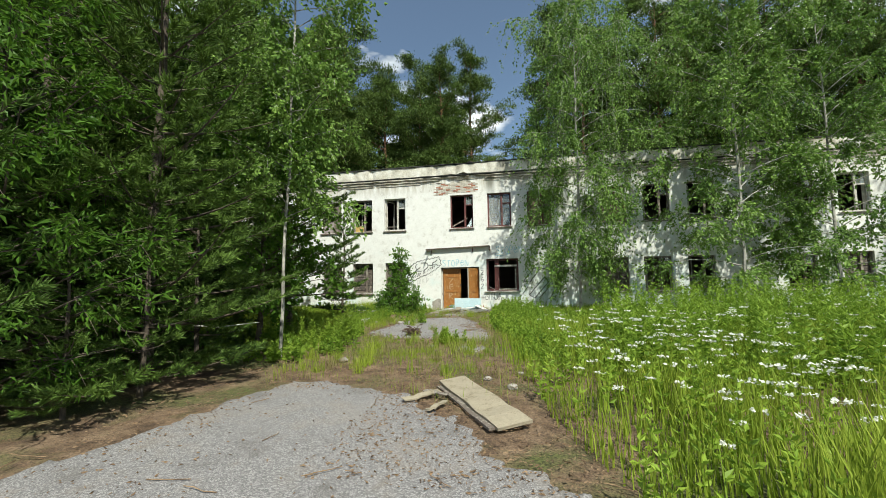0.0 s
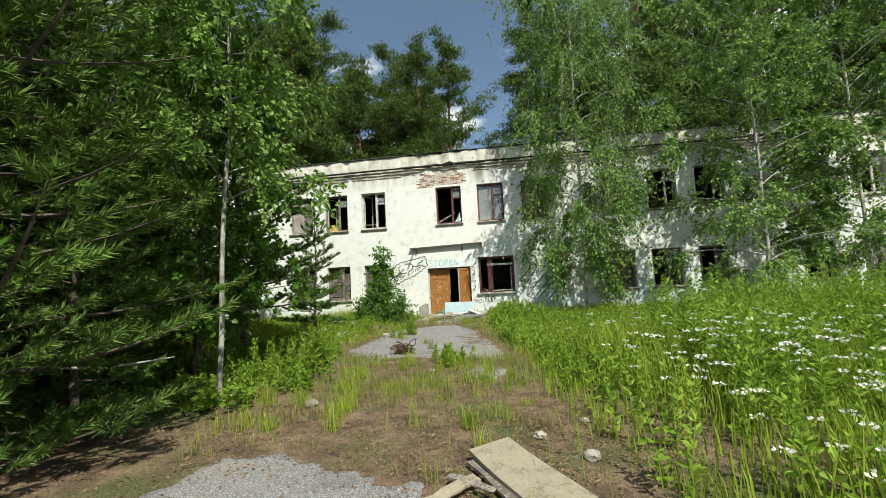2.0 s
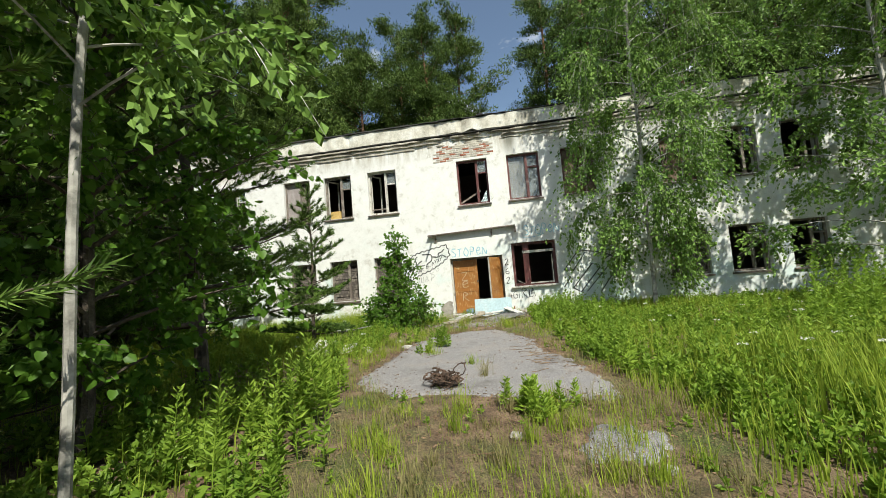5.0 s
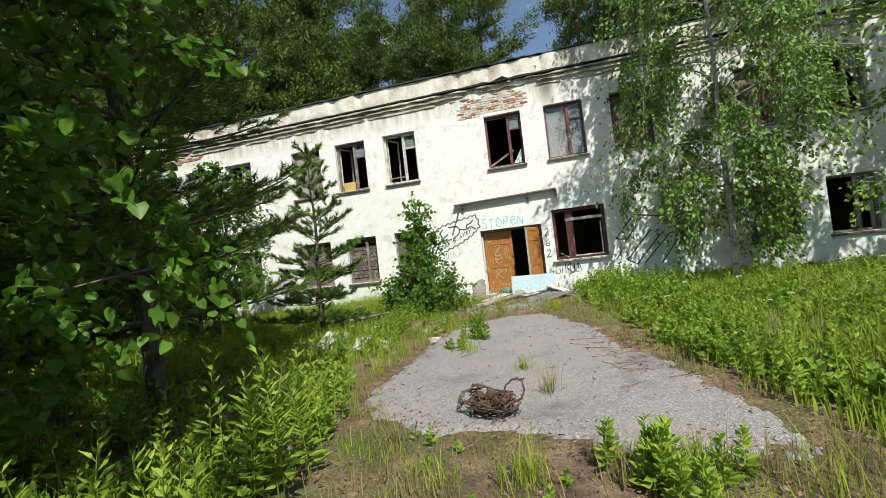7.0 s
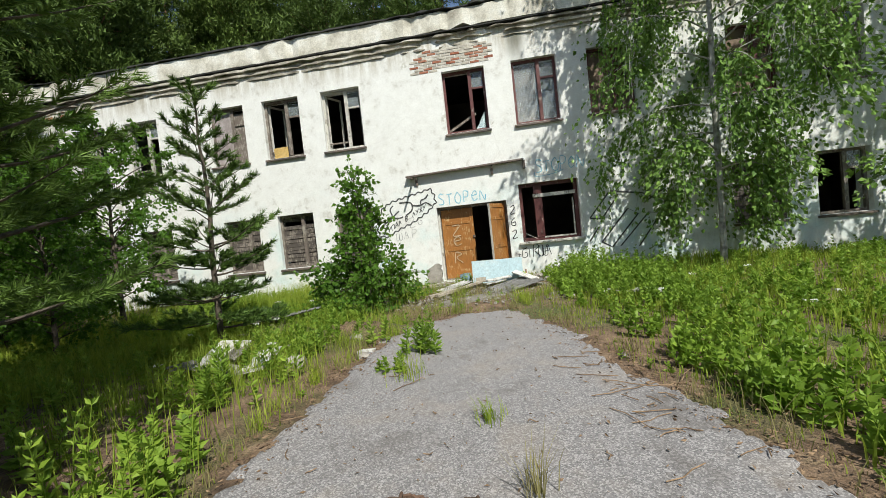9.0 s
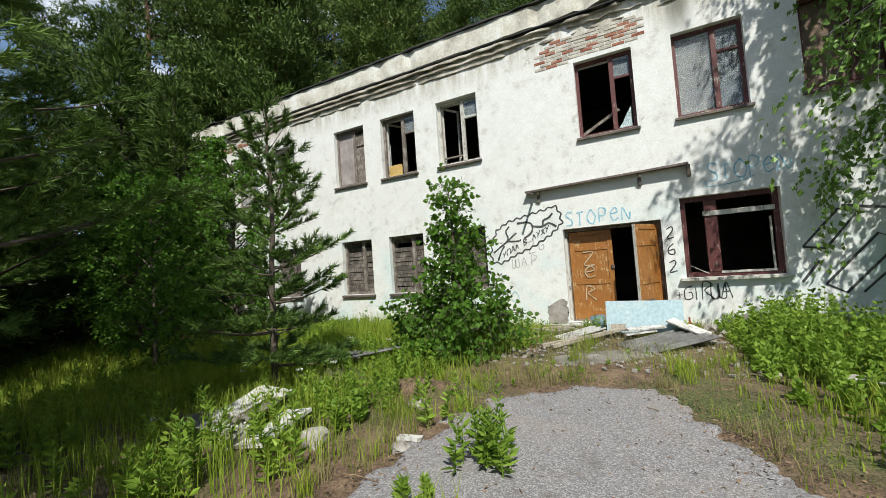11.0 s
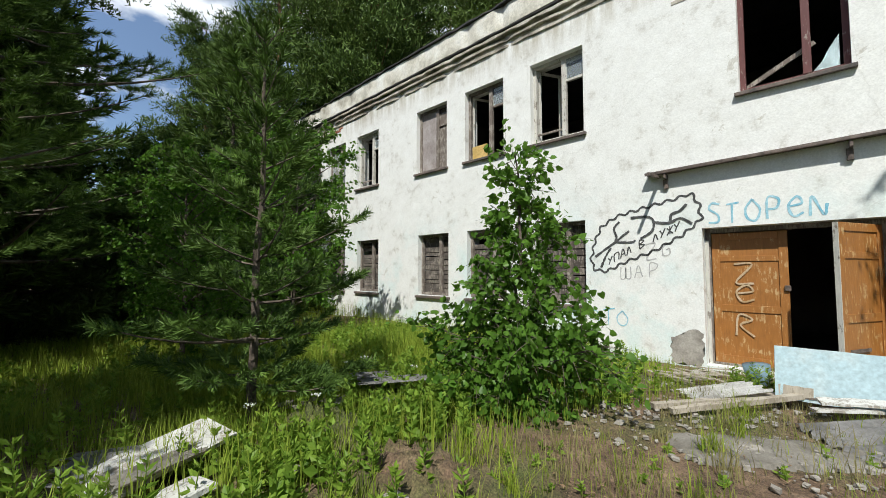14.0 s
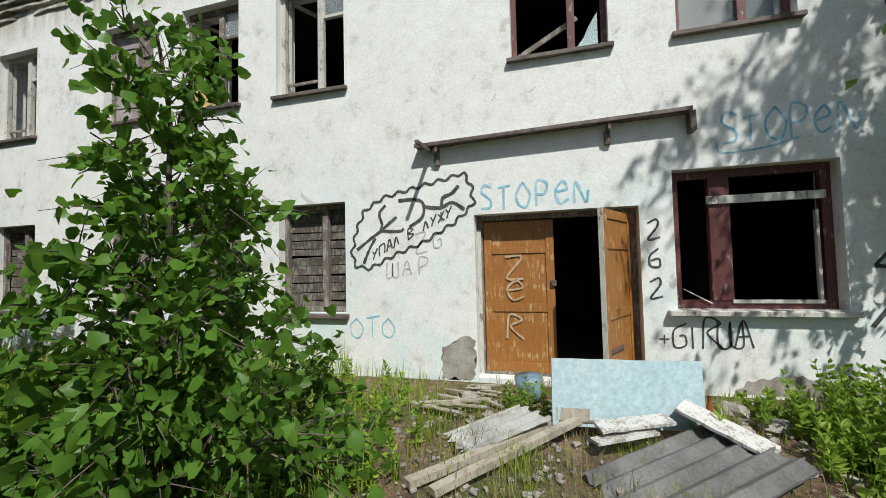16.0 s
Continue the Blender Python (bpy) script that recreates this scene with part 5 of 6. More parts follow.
def bucket(x, y):
    V, Q = tube([(0, 0, 0), (0, 0, 0.01), (0, 0, 0.24), (0, 0, 0.25), (0, 0, 0.24), (0, 0, 0.02)], [0.1, 0.115, 0.145, 0.15, 0.138, 0.105], 20)
    b = new("bucket", np_mesh("bucket", V, [Q], M_BUCKET, True))
    b.matrix_basis = pose(x, y, 0.02, 6, -5, 0)
    return tagged(b, "dented faded blue tin bucket beside the door", "bucket")


bucket(-2.28, 15.25)


def rock(size, seed, flat=0.6):
    """A rough lump."""
    bm = bmesh.new()
    bmesh.ops.create_icosphere(bm, subdivisions=2, radius=size / 2)
    for v in bm.verts:
        n = noise.noise(v.co * (3.2 / size) + Vector((seed * 7.3, 0, 0)))
        v.co *= 1 + 0.45 * n
        v.co.z *= flat
    return bm


r6 = np.random.default_rng(15)
rocks = [(-3.9, 9.35, 0.28), (-4.3, 10.1, 0.22), (-3.1, 9.5, 0.16), (-4.35, 10.8, 0.2), (-3.35, 13.1, 0.15), (-2.1, 3.15, 0.17), (-2.05, 12.9, 0.12), (-4.6, 9.1, 0.3), (-3.5, 10.4, 0.2), (0.55, 2.2, 0.12), (0.9, 1.8, 0.14), (1.0, 2.6, 0.1),
         (-0.45, 15.2, 0.3), (-0.25, 14.9, 0.24), (-0.55, 14.75, 0.18), (-2.9, 15.1, 0.24), (-3.15, 14.8, 0.16), (-2.65, 14.75, 0.12), (-2.85, 15.4, 0.2), (0.1, 4.3, 0.1), (-0.9, 4.9, 0.12), (-0.25, 9.0, 0.1)]
for i, (x, y, s) in enumerate(rocks):
    ob = thing("stone", rock(s, i), M_STONE, pose(x, y, float(ground_z(x, y)) + s * 0.16, 0, 0, r6.uniform(0, 360)), "pale lump of broken concrete rubble", "stone", "rubble")
# fine rubble before the door
heap = Heap()
for _ in range(1100):
    x, y = r6.uniform(-3.4, 0.3), r6.uniform(12.2, 15.7)
    s = 0.008 + 0.034 * r6.random() ** 3
    c = np.array([[sx, sy, sz] for sx in (-1, 1) for sy in (-1, 1) for sz in (-1, 1)]) * s * r6.uniform(0.4, 1.2, (8, 3)) * np.array([1, 0.8, 0.5])
    a = r6.uniform(0, 6.28)
    R = np.array([[math.cos(a), -math.sin(a), 0], [math.sin(a), math.cos(a), 0], [0, 0, 1]])
    heap.add(c @ R.T + np.array([x, y, 0.01]), quads=[(0, 1, 3, 2), (4, 6, 7, 5), (0, 4, 5, 1), (2, 3, 7, 6), (0, 2, 6, 4), (1, 5, 7, 3)])
tagged(new("fine_rubble", heap.mesh("fine_rubble", M_STONE)), "scattered chips of plaster and brick", "rubble", kind="stuff")
for i in range(11):
    a, x, y = r6.uniform(-35, 35), r6.uniform(-3.15, -2.55), r6.uniform(14.5, 15.4)
    thing("lath", plank(r6.uniform(0.3, 0.75), r6.uniform(0.025, 0.05), 0.012, 0.004), M_WOOD_GREY, pose(x, y, 0.02 + 0.012 * i, r6.uniform(-6, 6), r6.uniform(-6, 6), a), "thin grey wooden lath on the rubbish heap", "lath", "laths beside the door")
# litter: dry leaves, needles and twigs on the paving and the strip
heap = Heap()
P = np.concatenate([scatter(1500, -3.2, 1.8, -3.5, 2.8, r6), scatter(9000, -3.6, 1.3, 1.2, 5.8, r6), scatter(1300, -3.2, 0.6, 5.5, 13, r6), scatter(1200, -3.6, -1.9, -0.8, 3.4, r6)])
def rim_points(outline, n, spread):
    """Points strewn along the edge of a slab."""
    Q = np.array(outline + outline[:1], float)
    i, u = r6.integers(0, len(outline), n * 3), r6.random((n * 3, 1))
    w = np.linalg.norm(Q[i + 1] - Q[i], axis=1)
    i, u = i[r6.random(n * 3) < w / w.max()], u[:len(i)]
    return Q[i] * (1 - u[:len(i)]) + Q[i + 1] * u[:len(i)] + r6.normal(size=(len(i), 2)) * spread


P = P[r6.random(len(P)) < 0.15 + 0.85 * clumped(P, 12, 0.5)]
P = np.concatenate([P, rim_points(FAR_SLAB, 1800, 0.16), rim_points(NEAR_SLAB[2:14], 1500, 0.25), scatter(3500, -0.6, 1.7, -0.9, 2.6, r6)])
at = np.column_stack([P, np.full(len(P), 0.026)])
a = r6.uniform(0, 6.28, len(P))
leaves(heap, at, np.column_stack([np.cos(a), np.sin(a), r6.uniform(-0.1, 0.3, len(P))]), r6.uniform(0.012, 0.045, len(P)), r6, 0.4, 0.12)
tagged(new("leaf_litter", heap.mesh("leaf_litter", M_LITTER)), "dry brown leaves and bark scraps on the paving", "litter", kind="stuff")
heap = Heap()
for k in range(170):
    x, y = (r6.uniform(-3.3, 1.7), r6.uniform(-1.5, 12.5)) if k < 110 else (-0.3 + 0.25 * r6.normal(), 8.3 + 0.5 * r6.normal())
    l, a = 0.05 + 0.35 * r6.random() ** 2, r6.uniform(0, 6.28)
    s = np.linspace(-0.5, 0.5, 4)[:, None]
    pts = np.array([x, y, 0.03]) + s * l * np.array([math.cos(a), math.sin(a), r6.uniform(-0.02, 0.05)]) + r6.normal(size=(4, 3)) * np.array([0.012, 0.012, 0.003])
    V, Q = tube(pts, np.full(4, 0.004), 4)
    heap.add(V, Q)
tagged(new("twigs", heap.mesh("twigs", M_LITTER)), "thin dry twigs and stalks on the ground", "twigs", kind="stuff")

# the plywood sheet and its broken pieces on the yard
thing("plywood_sheet", plank(1.75, 0.36, 0.03, 0.01), M_WOOD_PLY, along((0.1, 1.82, 0.07), (0.98, 0.25, 0.05), 5), "rotten bleached plywood sheet lying on the asphalt", "plywood")
thing("plywood_sheet", plank(1.6, 0.34, 0.025, 0.012), M_FRAME_GREY, along((0.06, 1.75, 0.025), (0.92, 0.24, 0.022), 2), "dark rotten layer of plywood under the sheet", "plywood")
thing("wood_scrap", plank(0.5, 0.09, 0.015, 0.012), M_WOOD_PLY, along((-0.28, 0.95, 0.035), (0.05, 1.3, 0.06), 8), "splintered strip of bleached plywood", "wood scrap", "plywood scraps")
thing("wood_scrap", plank(0.34, 0.07, 0.014, 0.01), M_WOOD_PLY, along((0.06, 0.62, 0.035), (0.17, 0.95, 0.04), -6), "splintered strip of bleached plywood", "wood scrap", "plywood scraps")
thing("wood_scrap", plank(0.42, 0.05, 0.012, 0.01), M_FRAME_GREY, along((-0.15, 1.35, 0.04), (0.2, 1.1, 0.07), 12), "dark splinter of rotten wood", "wood scrap", "plywood scraps")



def mound(x, y, rad, h, seed):
    """A low heap of earth and crushed asphalt."""
    r = np.random.default_rng(seed)
    k, m = 14, 40
    rr = np.linspace(0, 1, k)[:, None]
    aa = np.linspace(0, 2 * np.pi, m, endpoint=False)[None]
    edge = 1 + 0.25 * np.sin(aa * 2 + 1) + 0.12 * np.sin(aa * 5)
    X, Y = x + rad * rr * edge * np.cos(aa), y + rad * rr * edge * np.sin(aa) * 0.7
    Z = h * (1 - rr ** 2) ** 1.3 * (1 + 0.25 * r.normal(size=(k, m))) - 0.03 * rr
    V = np.stack([X, Y, Z + 0 * X], -1).reshape(-1, 3)
    i, j = np.meshgrid(np.arange(k - 1), np.arange(m), indexing="ij")
    Q = np.stack([i * m + j, (i + 1) * m + j, (i + 1) * m + (j + 1) % m, i * m + (j + 1) % m], -1).reshape(-1, 4)
    tagged(new("earth_mound", np_mesh("earth_mound", V, [Q], M_GROUND, True)), "low mound of earth and dry needles beside the path", "mound")


mound(-3.65, 10.75, 0.75, 0.14, 2)
mound(-4.7, 10.6, 0.7, 0.2, 3)

# the charred coil on the path
def coil(x, y):
    """Burnt tangled wire and rubber: loops of uneven rings."""
    c = tagged(new("charred_coil"), "charred tangle of burnt wire and rubber lying on the path", "debris")
    c.matrix_basis = pose(x, y, 0.03) @ Matrix.Diagonal((0.82, 0.82, 0.82, 1))
    r = np.random.default_rng(9)
    for i in range(34):
        k = 26
        a = np.linspace(0, r.uniform(4.5, 6.6), k) + r.uniform(0, 6.28)
        rad = r.uniform(0.04, 0.17)
        ctr = r.normal(size=2) * np.array([0.1, 0.07])
        wob = np.cumsum(r.normal(size=(k, 3)), 0) * 0.014 + r.normal(size=(k, 3)) * 0.006
        tip = r.uniform(-0.9, 0.9)
        z = 0.03 + 0.2 * r.random() ** 1.3 + tip * rad * np.sin(a + 1)
        pts = np.column_stack([ctr[0] + rad * np.cos(a), ctr[1] + rad * np.sin(a), np.maximum(z, 0.012)]) + wob * np.array([1, 1, 0.6])
        V, Q = tube(pts, r.uniform(0.004, 0.013) * (0.8 + 0.4 * r.random(k)), 5)
        part("loop", np_mesh("loop", V, [Q], M_BURNT), None, c)
    for i in range(20):
        s = r.uniform(0.06, 0.15)
        part("lump", rock(s, 50 + i, 0.8), M_BURNT, c, "", pose(r.normal() * 0.09, r.normal() * 0.07, s * 0.3 + 0.12 * r.random(), r.uniform(0, 90), 0, r.uniform(0, 360)))


coil(-1.8, 6.55)


# slate and rubble heaps beside the path
def heap_of_slate(x, y, n, spread, seed, label):
    random.seed(seed)
    for i in range(n):
        px, py = x + random.uniform(-1, 1) * spread, y + random.uniform(-1, 1) * spread * 0.6
        thing("slate_piece", corrugated(random.uniform(0.35, 0.75), random.uniform(0.25, 0.5), 3, 0.02, 0.008, 0.07), M_SLATE if i % 3 else M_STONE, pose(px, py, float(ground_z(px, py)) + 0.02 + 0.05 * i, random.uniform(-8, 8), random.uniform(-8, 8), random.uniform(0, 180)), label, "slate", "slate heap")


heap_of_slate(-4.95, 9.45, 4, 0.25, 3, "broken grey-white slate sheet in the weeds")
heap_of_slate(-5.35, 11.85, 6, 0.28, 4, "broken grey slate sheet heaped in the weeds")
heap_of_slate(-5.2, 10.75, 4, 0.2, 6, "small wavy slate fragment on dry grass")
thing("white_board", plank(0.85, 0.38, 0.03, 0.008), M_WHITE_WOOD, along((-4.78, 9.1, 0.1), (-5.0, 9.88, 0.2), 10), "flaking white board lying in the weeds", "board", "white boards beside the path")
thing("white_board", plank(0.7, 0.28, 0.03, 0.008), M_WHITE_WOOD, along((-4.2, 8.95, 0.07), (-4.34, 9.6, 0.13), -6), "flaking white board lying in the weeds", "board", "white boards beside the path")
thing("wood_scrap", plank(0.22, 0.06, 0.03, 0.005), M_WHITE_WOOD, along((-3.2, 9.62, 0.02), (-2.99, 9.66, 0.02)), "short white stick on the asphalt edge", "wood scrap")
thing("fallen_branch", np_mesh("fallen_branch", *(lambda vq: (vq[0], [vq[1]]))(tube([(-4.9, 1.5, 0.75), (-4.3, 1.7, 0.8), (-3.7, 2.0, 0.72), (-3.1, 2.2, 0.78)], [0.018, 0.016, 0.012, 0.006], 6)), M_BARK_BIRCH), None, pose(0, 0, 0), "bare grey dead branch caught in the pines", "branch")


# ---- single weeds that stand out ----
def herb(name, x, y, stems, h, spread, leaf, label, seed, wide=0.3, pairs=13):
    """A clump of leafy stems."""
    r = np.random.default_rng(seed)
    P = np.column_stack([r.normal(size=stems) * spread, r.normal(size=stems) * spread])
    hp = Heap()
    weeds(hp, P, h * r.uniform(0.6, 1.1, stems), r, leaf, pairs, wide)
    clump = tagged(new(name, hp.mesh(name, M_WEED)), label, "plant", kind="stuff")
    clump.matrix_basis = pose(x, y, 0.01 + float(ground_z(x, y)))


herb("willowherb", -3.15, 5.4, 10, 0.85, 0.28, 0.14, "tall willowherb with narrow bright leaves", 1, 0.22, 16)
herb("willowherb", -3.15, 4.4, 9, 0.65, 0.3, 0.13, "willowherb with narrow bright leaves", 12, 0.24, 14)
herb("weed_clump", -0.7, 5.5, 20, 0.32, 0.12, 0.09, "low leafy weed clump at the edge of the asphalt", 3, 0.4)
herb("weed_clump", -2.35, 9.5, 12, 0.45, 0.1, 0.1, "leafy grey-green weed growing from the asphalt", 4, 0.35)
herb("weed_clump", -2.6, 4.0, 9, 0.4, 0.2, 0.1, "leafy weed on the trodden strip", 5, 0.4)
herb("weed_clump", -4.1, 9.0, 14, 0.55, 0.35, 0.1, "weeds round the slate heap", 7, 0.35)
herb("weed_clump", -3.4, 10.2, 10, 0.4, 0.3, 0.09, "low weeds beside the path", 8, 0.4)
herb("weed_clump", -2.55, 8.9, 5, 0.22, 0.1, 0.07, "small weed on the asphalt edge", 9, 0.4)
herb("weed_clump", -2.3, 15.0, 8, 0.3, 0.2, 0.08, "weeds before the closed door leaf", 10, 0.35)
herb("nettle", -0.1, 14.7, 16, 0.4, 0.4, 0.09, "green weeds under the broad window", 11, 0.4)
# broad-leaved herbs, thick along the path and thinning into the meadow
heap = Heap()
P = np.concatenate([scatter(5200, -0.7, 4.2, 2.4, 15.4, r5), scatter(1500, 4.2, 9.0, 2.0, 14.5, r5), scatter(1500, -9.5, -3.2, 9.6, 15.5, r5), scatter(700, -5.5, -2.7, 2.9, 7.6, r5)])
rim = np.interp(P[:, 1], [2.4, 4.0, 5.5, 7.3, 8.6, 11.2, 13.0, 15.4], [1.3, 0.8, 0.85, 0.4, 0.05, -0.15, -0.3, -0.4])
keep = clear_of_paving(P) & ~inside(P, PATHWAY) & (r5.random(len(P)) < 0.08 + 0.92 * clumped(P, 51, 0.8) ** 1.4) & ((P[:, 0] > rim) | (P[:, 0] < -2.5))
P = P[keep]
P = P[((P[:, 0] < 1.4) | (r5.random(len(P)) < 0.4)) & ~((P[:, 0] > -4.0) & (P[:, 0] < -2.5) & (P[:, 1] > 11.5))]
near = np.clip((P[:, 0] - np.interp(P[:, 1], [2.4, 7.3, 11.2, 15.4], [1.2, 0.35, -0.2, -0.4])) / 0.5, 0.5, 1.0)
near[P[:, 0] < -2.5] = 0.75
weeds(heap, P, (0.18 + 0.42 * clumped(P, 52, 0.7)) * near * np.interp(P[:, 0], [1.5, 4.0], [1.0, 0.75]) * r5.uniform(0.7, 1.2, len(P)), r5, 0.088, 8, 0.68)
tagged(new("meadow_herbs", heap.mesh("meadow_herbs", M_WEED)), "broad-leaved green herbs thick along the path and the wall", "herbs", kind="stuff")

# yellow-green grass on the sunny clearing beside the forest
heap = Heap()
P = scatter(26000, -13.0, -6.2, 6.6, 12.2, r5)
P = P[r5.random(len(P)) < 0.25 + 0.75 * clumped(P, 53)]
blades(heap, P, (0.14 + 0.22 * clumped(P, 54)) * r5.uniform(0.5, 1.15, len(P)), r5, 0.01)
tagged(new("clearing_grass", heap.mesh("clearing_grass", M_GRASS)), "yellow-green grass on a small clearing", "grass", kind="stuff")


# ---- paint on the wall ----
M_SPRAY_BLACK = mottled("black_spray_paint", (0.03, 0.03, 0.032), (0.09, 0.09, 0.09), 12, 0.8)
M_SPRAY_BLUE = mottled("blue_spray_paint", (0.16, 0.42, 0.56), (0.4, 0.62, 0.7), 6, 0.8)
M_SPRAY_GREY = mottled("faded_grey_spray", (0.36, 0.36, 0.36), (0.55, 0.54, 0.52), 8, 0.85)
M_SPRAY_WHITE = mottled("white_spray_paint", (0.42, 0.27, 0.13), (0.55, 0.42, 0.28), 8, 0.8)

GLYPH = {
    "У": [[(0, 1), (0.3, 0.5), (0.6, 1)], [(0.3, 0.5), (0.1, 0)]], "П": [[(0, 0), (0, 1), (0.6, 1), (0.6, 0)]], "А": [[(0, 0), (0.3, 1), (0.6, 0)], [(0.12, 0.4), (0.5, 0.4)]],
    "Л": [[(0, 0), (0.3, 1), (0.6, 0)]], "В": [[(0, 0), (0, 1), (0.5, 0.8), (0.05, 0.52), (0.55, 0.25), (0, 0)]], "Ж": [[(0.35, 0), (0.35, 1)], [(0, 1), (0.7, 0)], [(0.7, 1), (0, 0)]],
    "S": [[(0.6, 0.9), (0.2, 1), (0.05, 0.72), (0.5, 0.4), (0.5, 0.08), (0, 0.05)]], "T": [[(0, 0.95), (0.7, 1)], [(0.32, 1), (0.3, 0)]], "O": [[(0.35, 1), (0, 0.6), (0.1, 0.1), (0.5, 0), (0.7, 0.5), (0.35, 1)]],
    "P": [[(0.05, 0), (0.1, 1), (0.6, 0.85), (0.5, 0.5), (0.1, 0.45)]], "E": [[(0.1, 0.45), (0.6, 0.55), (0.4, 0.85), (0.05, 0.5), (0.25, 0.05), (0.65, 0.15)]], "N": [[(0, 0), (0.1, 0.9), (0.6, 0.0), (0.75, 0.5)]],
    "2": [[(0.05, 0.85), (0.45, 1), (0.5, 0.65), (0.05, 0.05), (0.6, 0.1)]], "6": [[(0.5, 1), (0.1, 0.6), (0.1, 0.1), (0.5, 0.1), (0.5, 0.45), (0.12, 0.4)]],
    "G": [[(0.55, 0.95), (0.1, 0.7), (0.1, 0.1), (0.5, 0.1), (0.5, 0.5), (0.3, 0.48)]], "I": [[(0.2, 0.8), (0.2, 0)]], "R": [[(0, 0), (0.1, 1), (0.55, 0.8), (0.15, 0.5), (0.6, 0)]],
    "Ш": [[(0, 1), (0, 0.05), (0.4, 0.1), (0.4, 1), (0.4, 0.1), (0.8, 0.05), (0.8, 1)]], "K": [[(0, 0), (0.05, 1)], [(0.6, 1), (0.05, 0.5), (0.6, 0)]], "Z": [[(0, 1), (0.6, 0.95), (0.05, 0.05), (0.65, 0)]],
}


def stroke(bm, pts, width, y, smooth=True, rng=random):
    """A ribbon of paint along pts (x, z) on the plane y."""
    P = np.array(pts, float)
    if smooth and len(P) > 2:
        t = np.arange(len(P))
        fine = []
        ext = np.vstack([2 * P[0] - P[1], P, 2 * P[-1] - P[-2]])
        for i in range(len(P) - 1):
            p0, p1, p2, p3 = ext[i:i + 4]
            for u in np.linspace(0, 1, 7)[:-1]:
                fine.append(0.5 * (2 * p1 + (p2 - p0) * u + (2 * p0 - 5 * p1 + 4 * p2 - p3) * u * u + (3 * p1 - p0 - 3 * p2 + p3) * u ** 3))
        P = np.vstack([fine, P[-1:]])
    T = np.gradient(P, axis=0)
    N = np.column_stack([-T[:, 1], T[:, 0]])
    N /= np.linalg.norm(N, axis=1)[:, None] + 1e-9
    w = width / 2 * np.array([rng.uniform(0.75, 1.15) for _ in P])[:, None]
    A, B = P + N * w, P - N * w
    a = [bm.verts.new((q[0], y, q[1])) for q in A]
    b = [bm.verts.new((q[0], y, q[1])) for q in B]
    for i in range(len(P) - 1):
        bm.faces.new((a[i], b[i], b[i + 1], a[i + 1]))


def lettering(text, x, z, size, width, mat, label, slope=0.0, gap=0.85, depth=0.0, parent=None, y=None, squash=1.0):
    """Hand-painted capitals, each letter wobbling a little."""
    rr = random.Random(len(text) * 7 + int(abs(x) * 100))
    yy = (WALL_Y - 0.004 - depth) if y is None else y
    cx = 0.0
    if parent is None:
        parent = tagged(new("graffiti"), label, "graffiti")
    for ch in text:
        if ch in GLYPH:
            bm = bmesh.new()
            s = size * rr.uniform(0.9, 1.1)
            for k, line in enumerate(GLYPH[ch]):
                pts = [(x + (cx + px * s * squash), z + pz * s + slope * (cx + px * s) + rr.uniform(-0.01, 0.01)) for px, pz in line]
                stroke(bm, pts, width, yy - 0.0006 * k, True, rr)
            part("letter", bm, mat, parent)
        cx += size * gap * squash
    return parent


# the outlined puddle with its words
CLOUD = [(-4.67, 1.62), (-4.6, 1.95), (-4.47, 2.22), (-4.2, 2.38), (-3.75, 2.48), (-3.25, 2.58), (-3.08, 2.63), (-2.98, 2.46), (-2.95, 2.22), (-3.2, 2.0), (-3.62, 1.76), (-4.05, 1.6), (-4.4, 1.43), (-4.6, 1.46), (-4.67, 1.62)]


def wobbled(anchors, wave=0.19, depth=0.022):
    """An outline whose line swings in and out, as a hand draws a cloud."""
    P = np.array(anchors, float)
    leg = np.linalg.norm(np.diff(P, axis=0), axis=1)
    S = np.concatenate([[0], np.cumsum(leg)])
    s = np.arange(0, S[-1], 0.045)
    Q = np.column_stack([np.interp(s, S, P[:, 0]), np.interp(s, S, P[:, 1])])
    T = np.gradient(Q, axis=0)
    N = np.column_stack([-T[:, 1], T[:, 0]])
    N /= np.linalg.norm(N, axis=1)[:, None]
    return Q + N * (depth * np.sin(2 * math.pi * s / wave))[:, None]


bm = bmesh.new()
loop_line = wobbled(CLOUD)
stroke(bm, np.vstack([loop_line, loop_line[:1]]), 0.036, WALL_Y - 0.004)
for k, line in enumerate(([(-4.59, 1.69), (-4.39, 1.83), (-4.22, 1.94)], [(-4.49, 1.5), (-4.4, 1.7), (-4.31, 1.84)], [(-4.16, 2.28), (-4.25, 2.17), (-4.21, 2.02), (-4.22, 1.94), (-3.97, 1.92), (-3.9, 1.95)], [(-4.22, 1.94), (-4.1, 2.04), (-4.0, 2.11)],
                          [(-3.97, 2.33), (-3.73, 2.33), (-3.62, 2.26), (-3.64, 2.09), (-3.82, 1.97)], [(-3.63, 2.23), (-3.39, 2.2), (-3.23, 2.26), (-3.07, 2.16)], [(-3.37, 2.23), (-3.35, 2.33), (-3.23, 2.38), (-3.14, 2.47)])):
    stroke(bm, line, 0.04, WALL_Y - 0.005 - 0.001 * k)
tagged(part("graffiti", bm, M_SPRAY_BLACK), "black sprayed cloud outline with a stick figure", "graffiti")
lettering("УПАЛ В ЛУЖУ", -4.36, 1.55, 0.13, 0.022, M_SPRAY_BLACK, "black sprayed Russian words in the cloud", 0.48, 0.8)
lettering("STOPEN", -2.86, 2.13, 0.3, 0.03, M_SPRAY_BLUE, "light blue sprayed word over the door", 0.02, 0.98, squash=0.76)
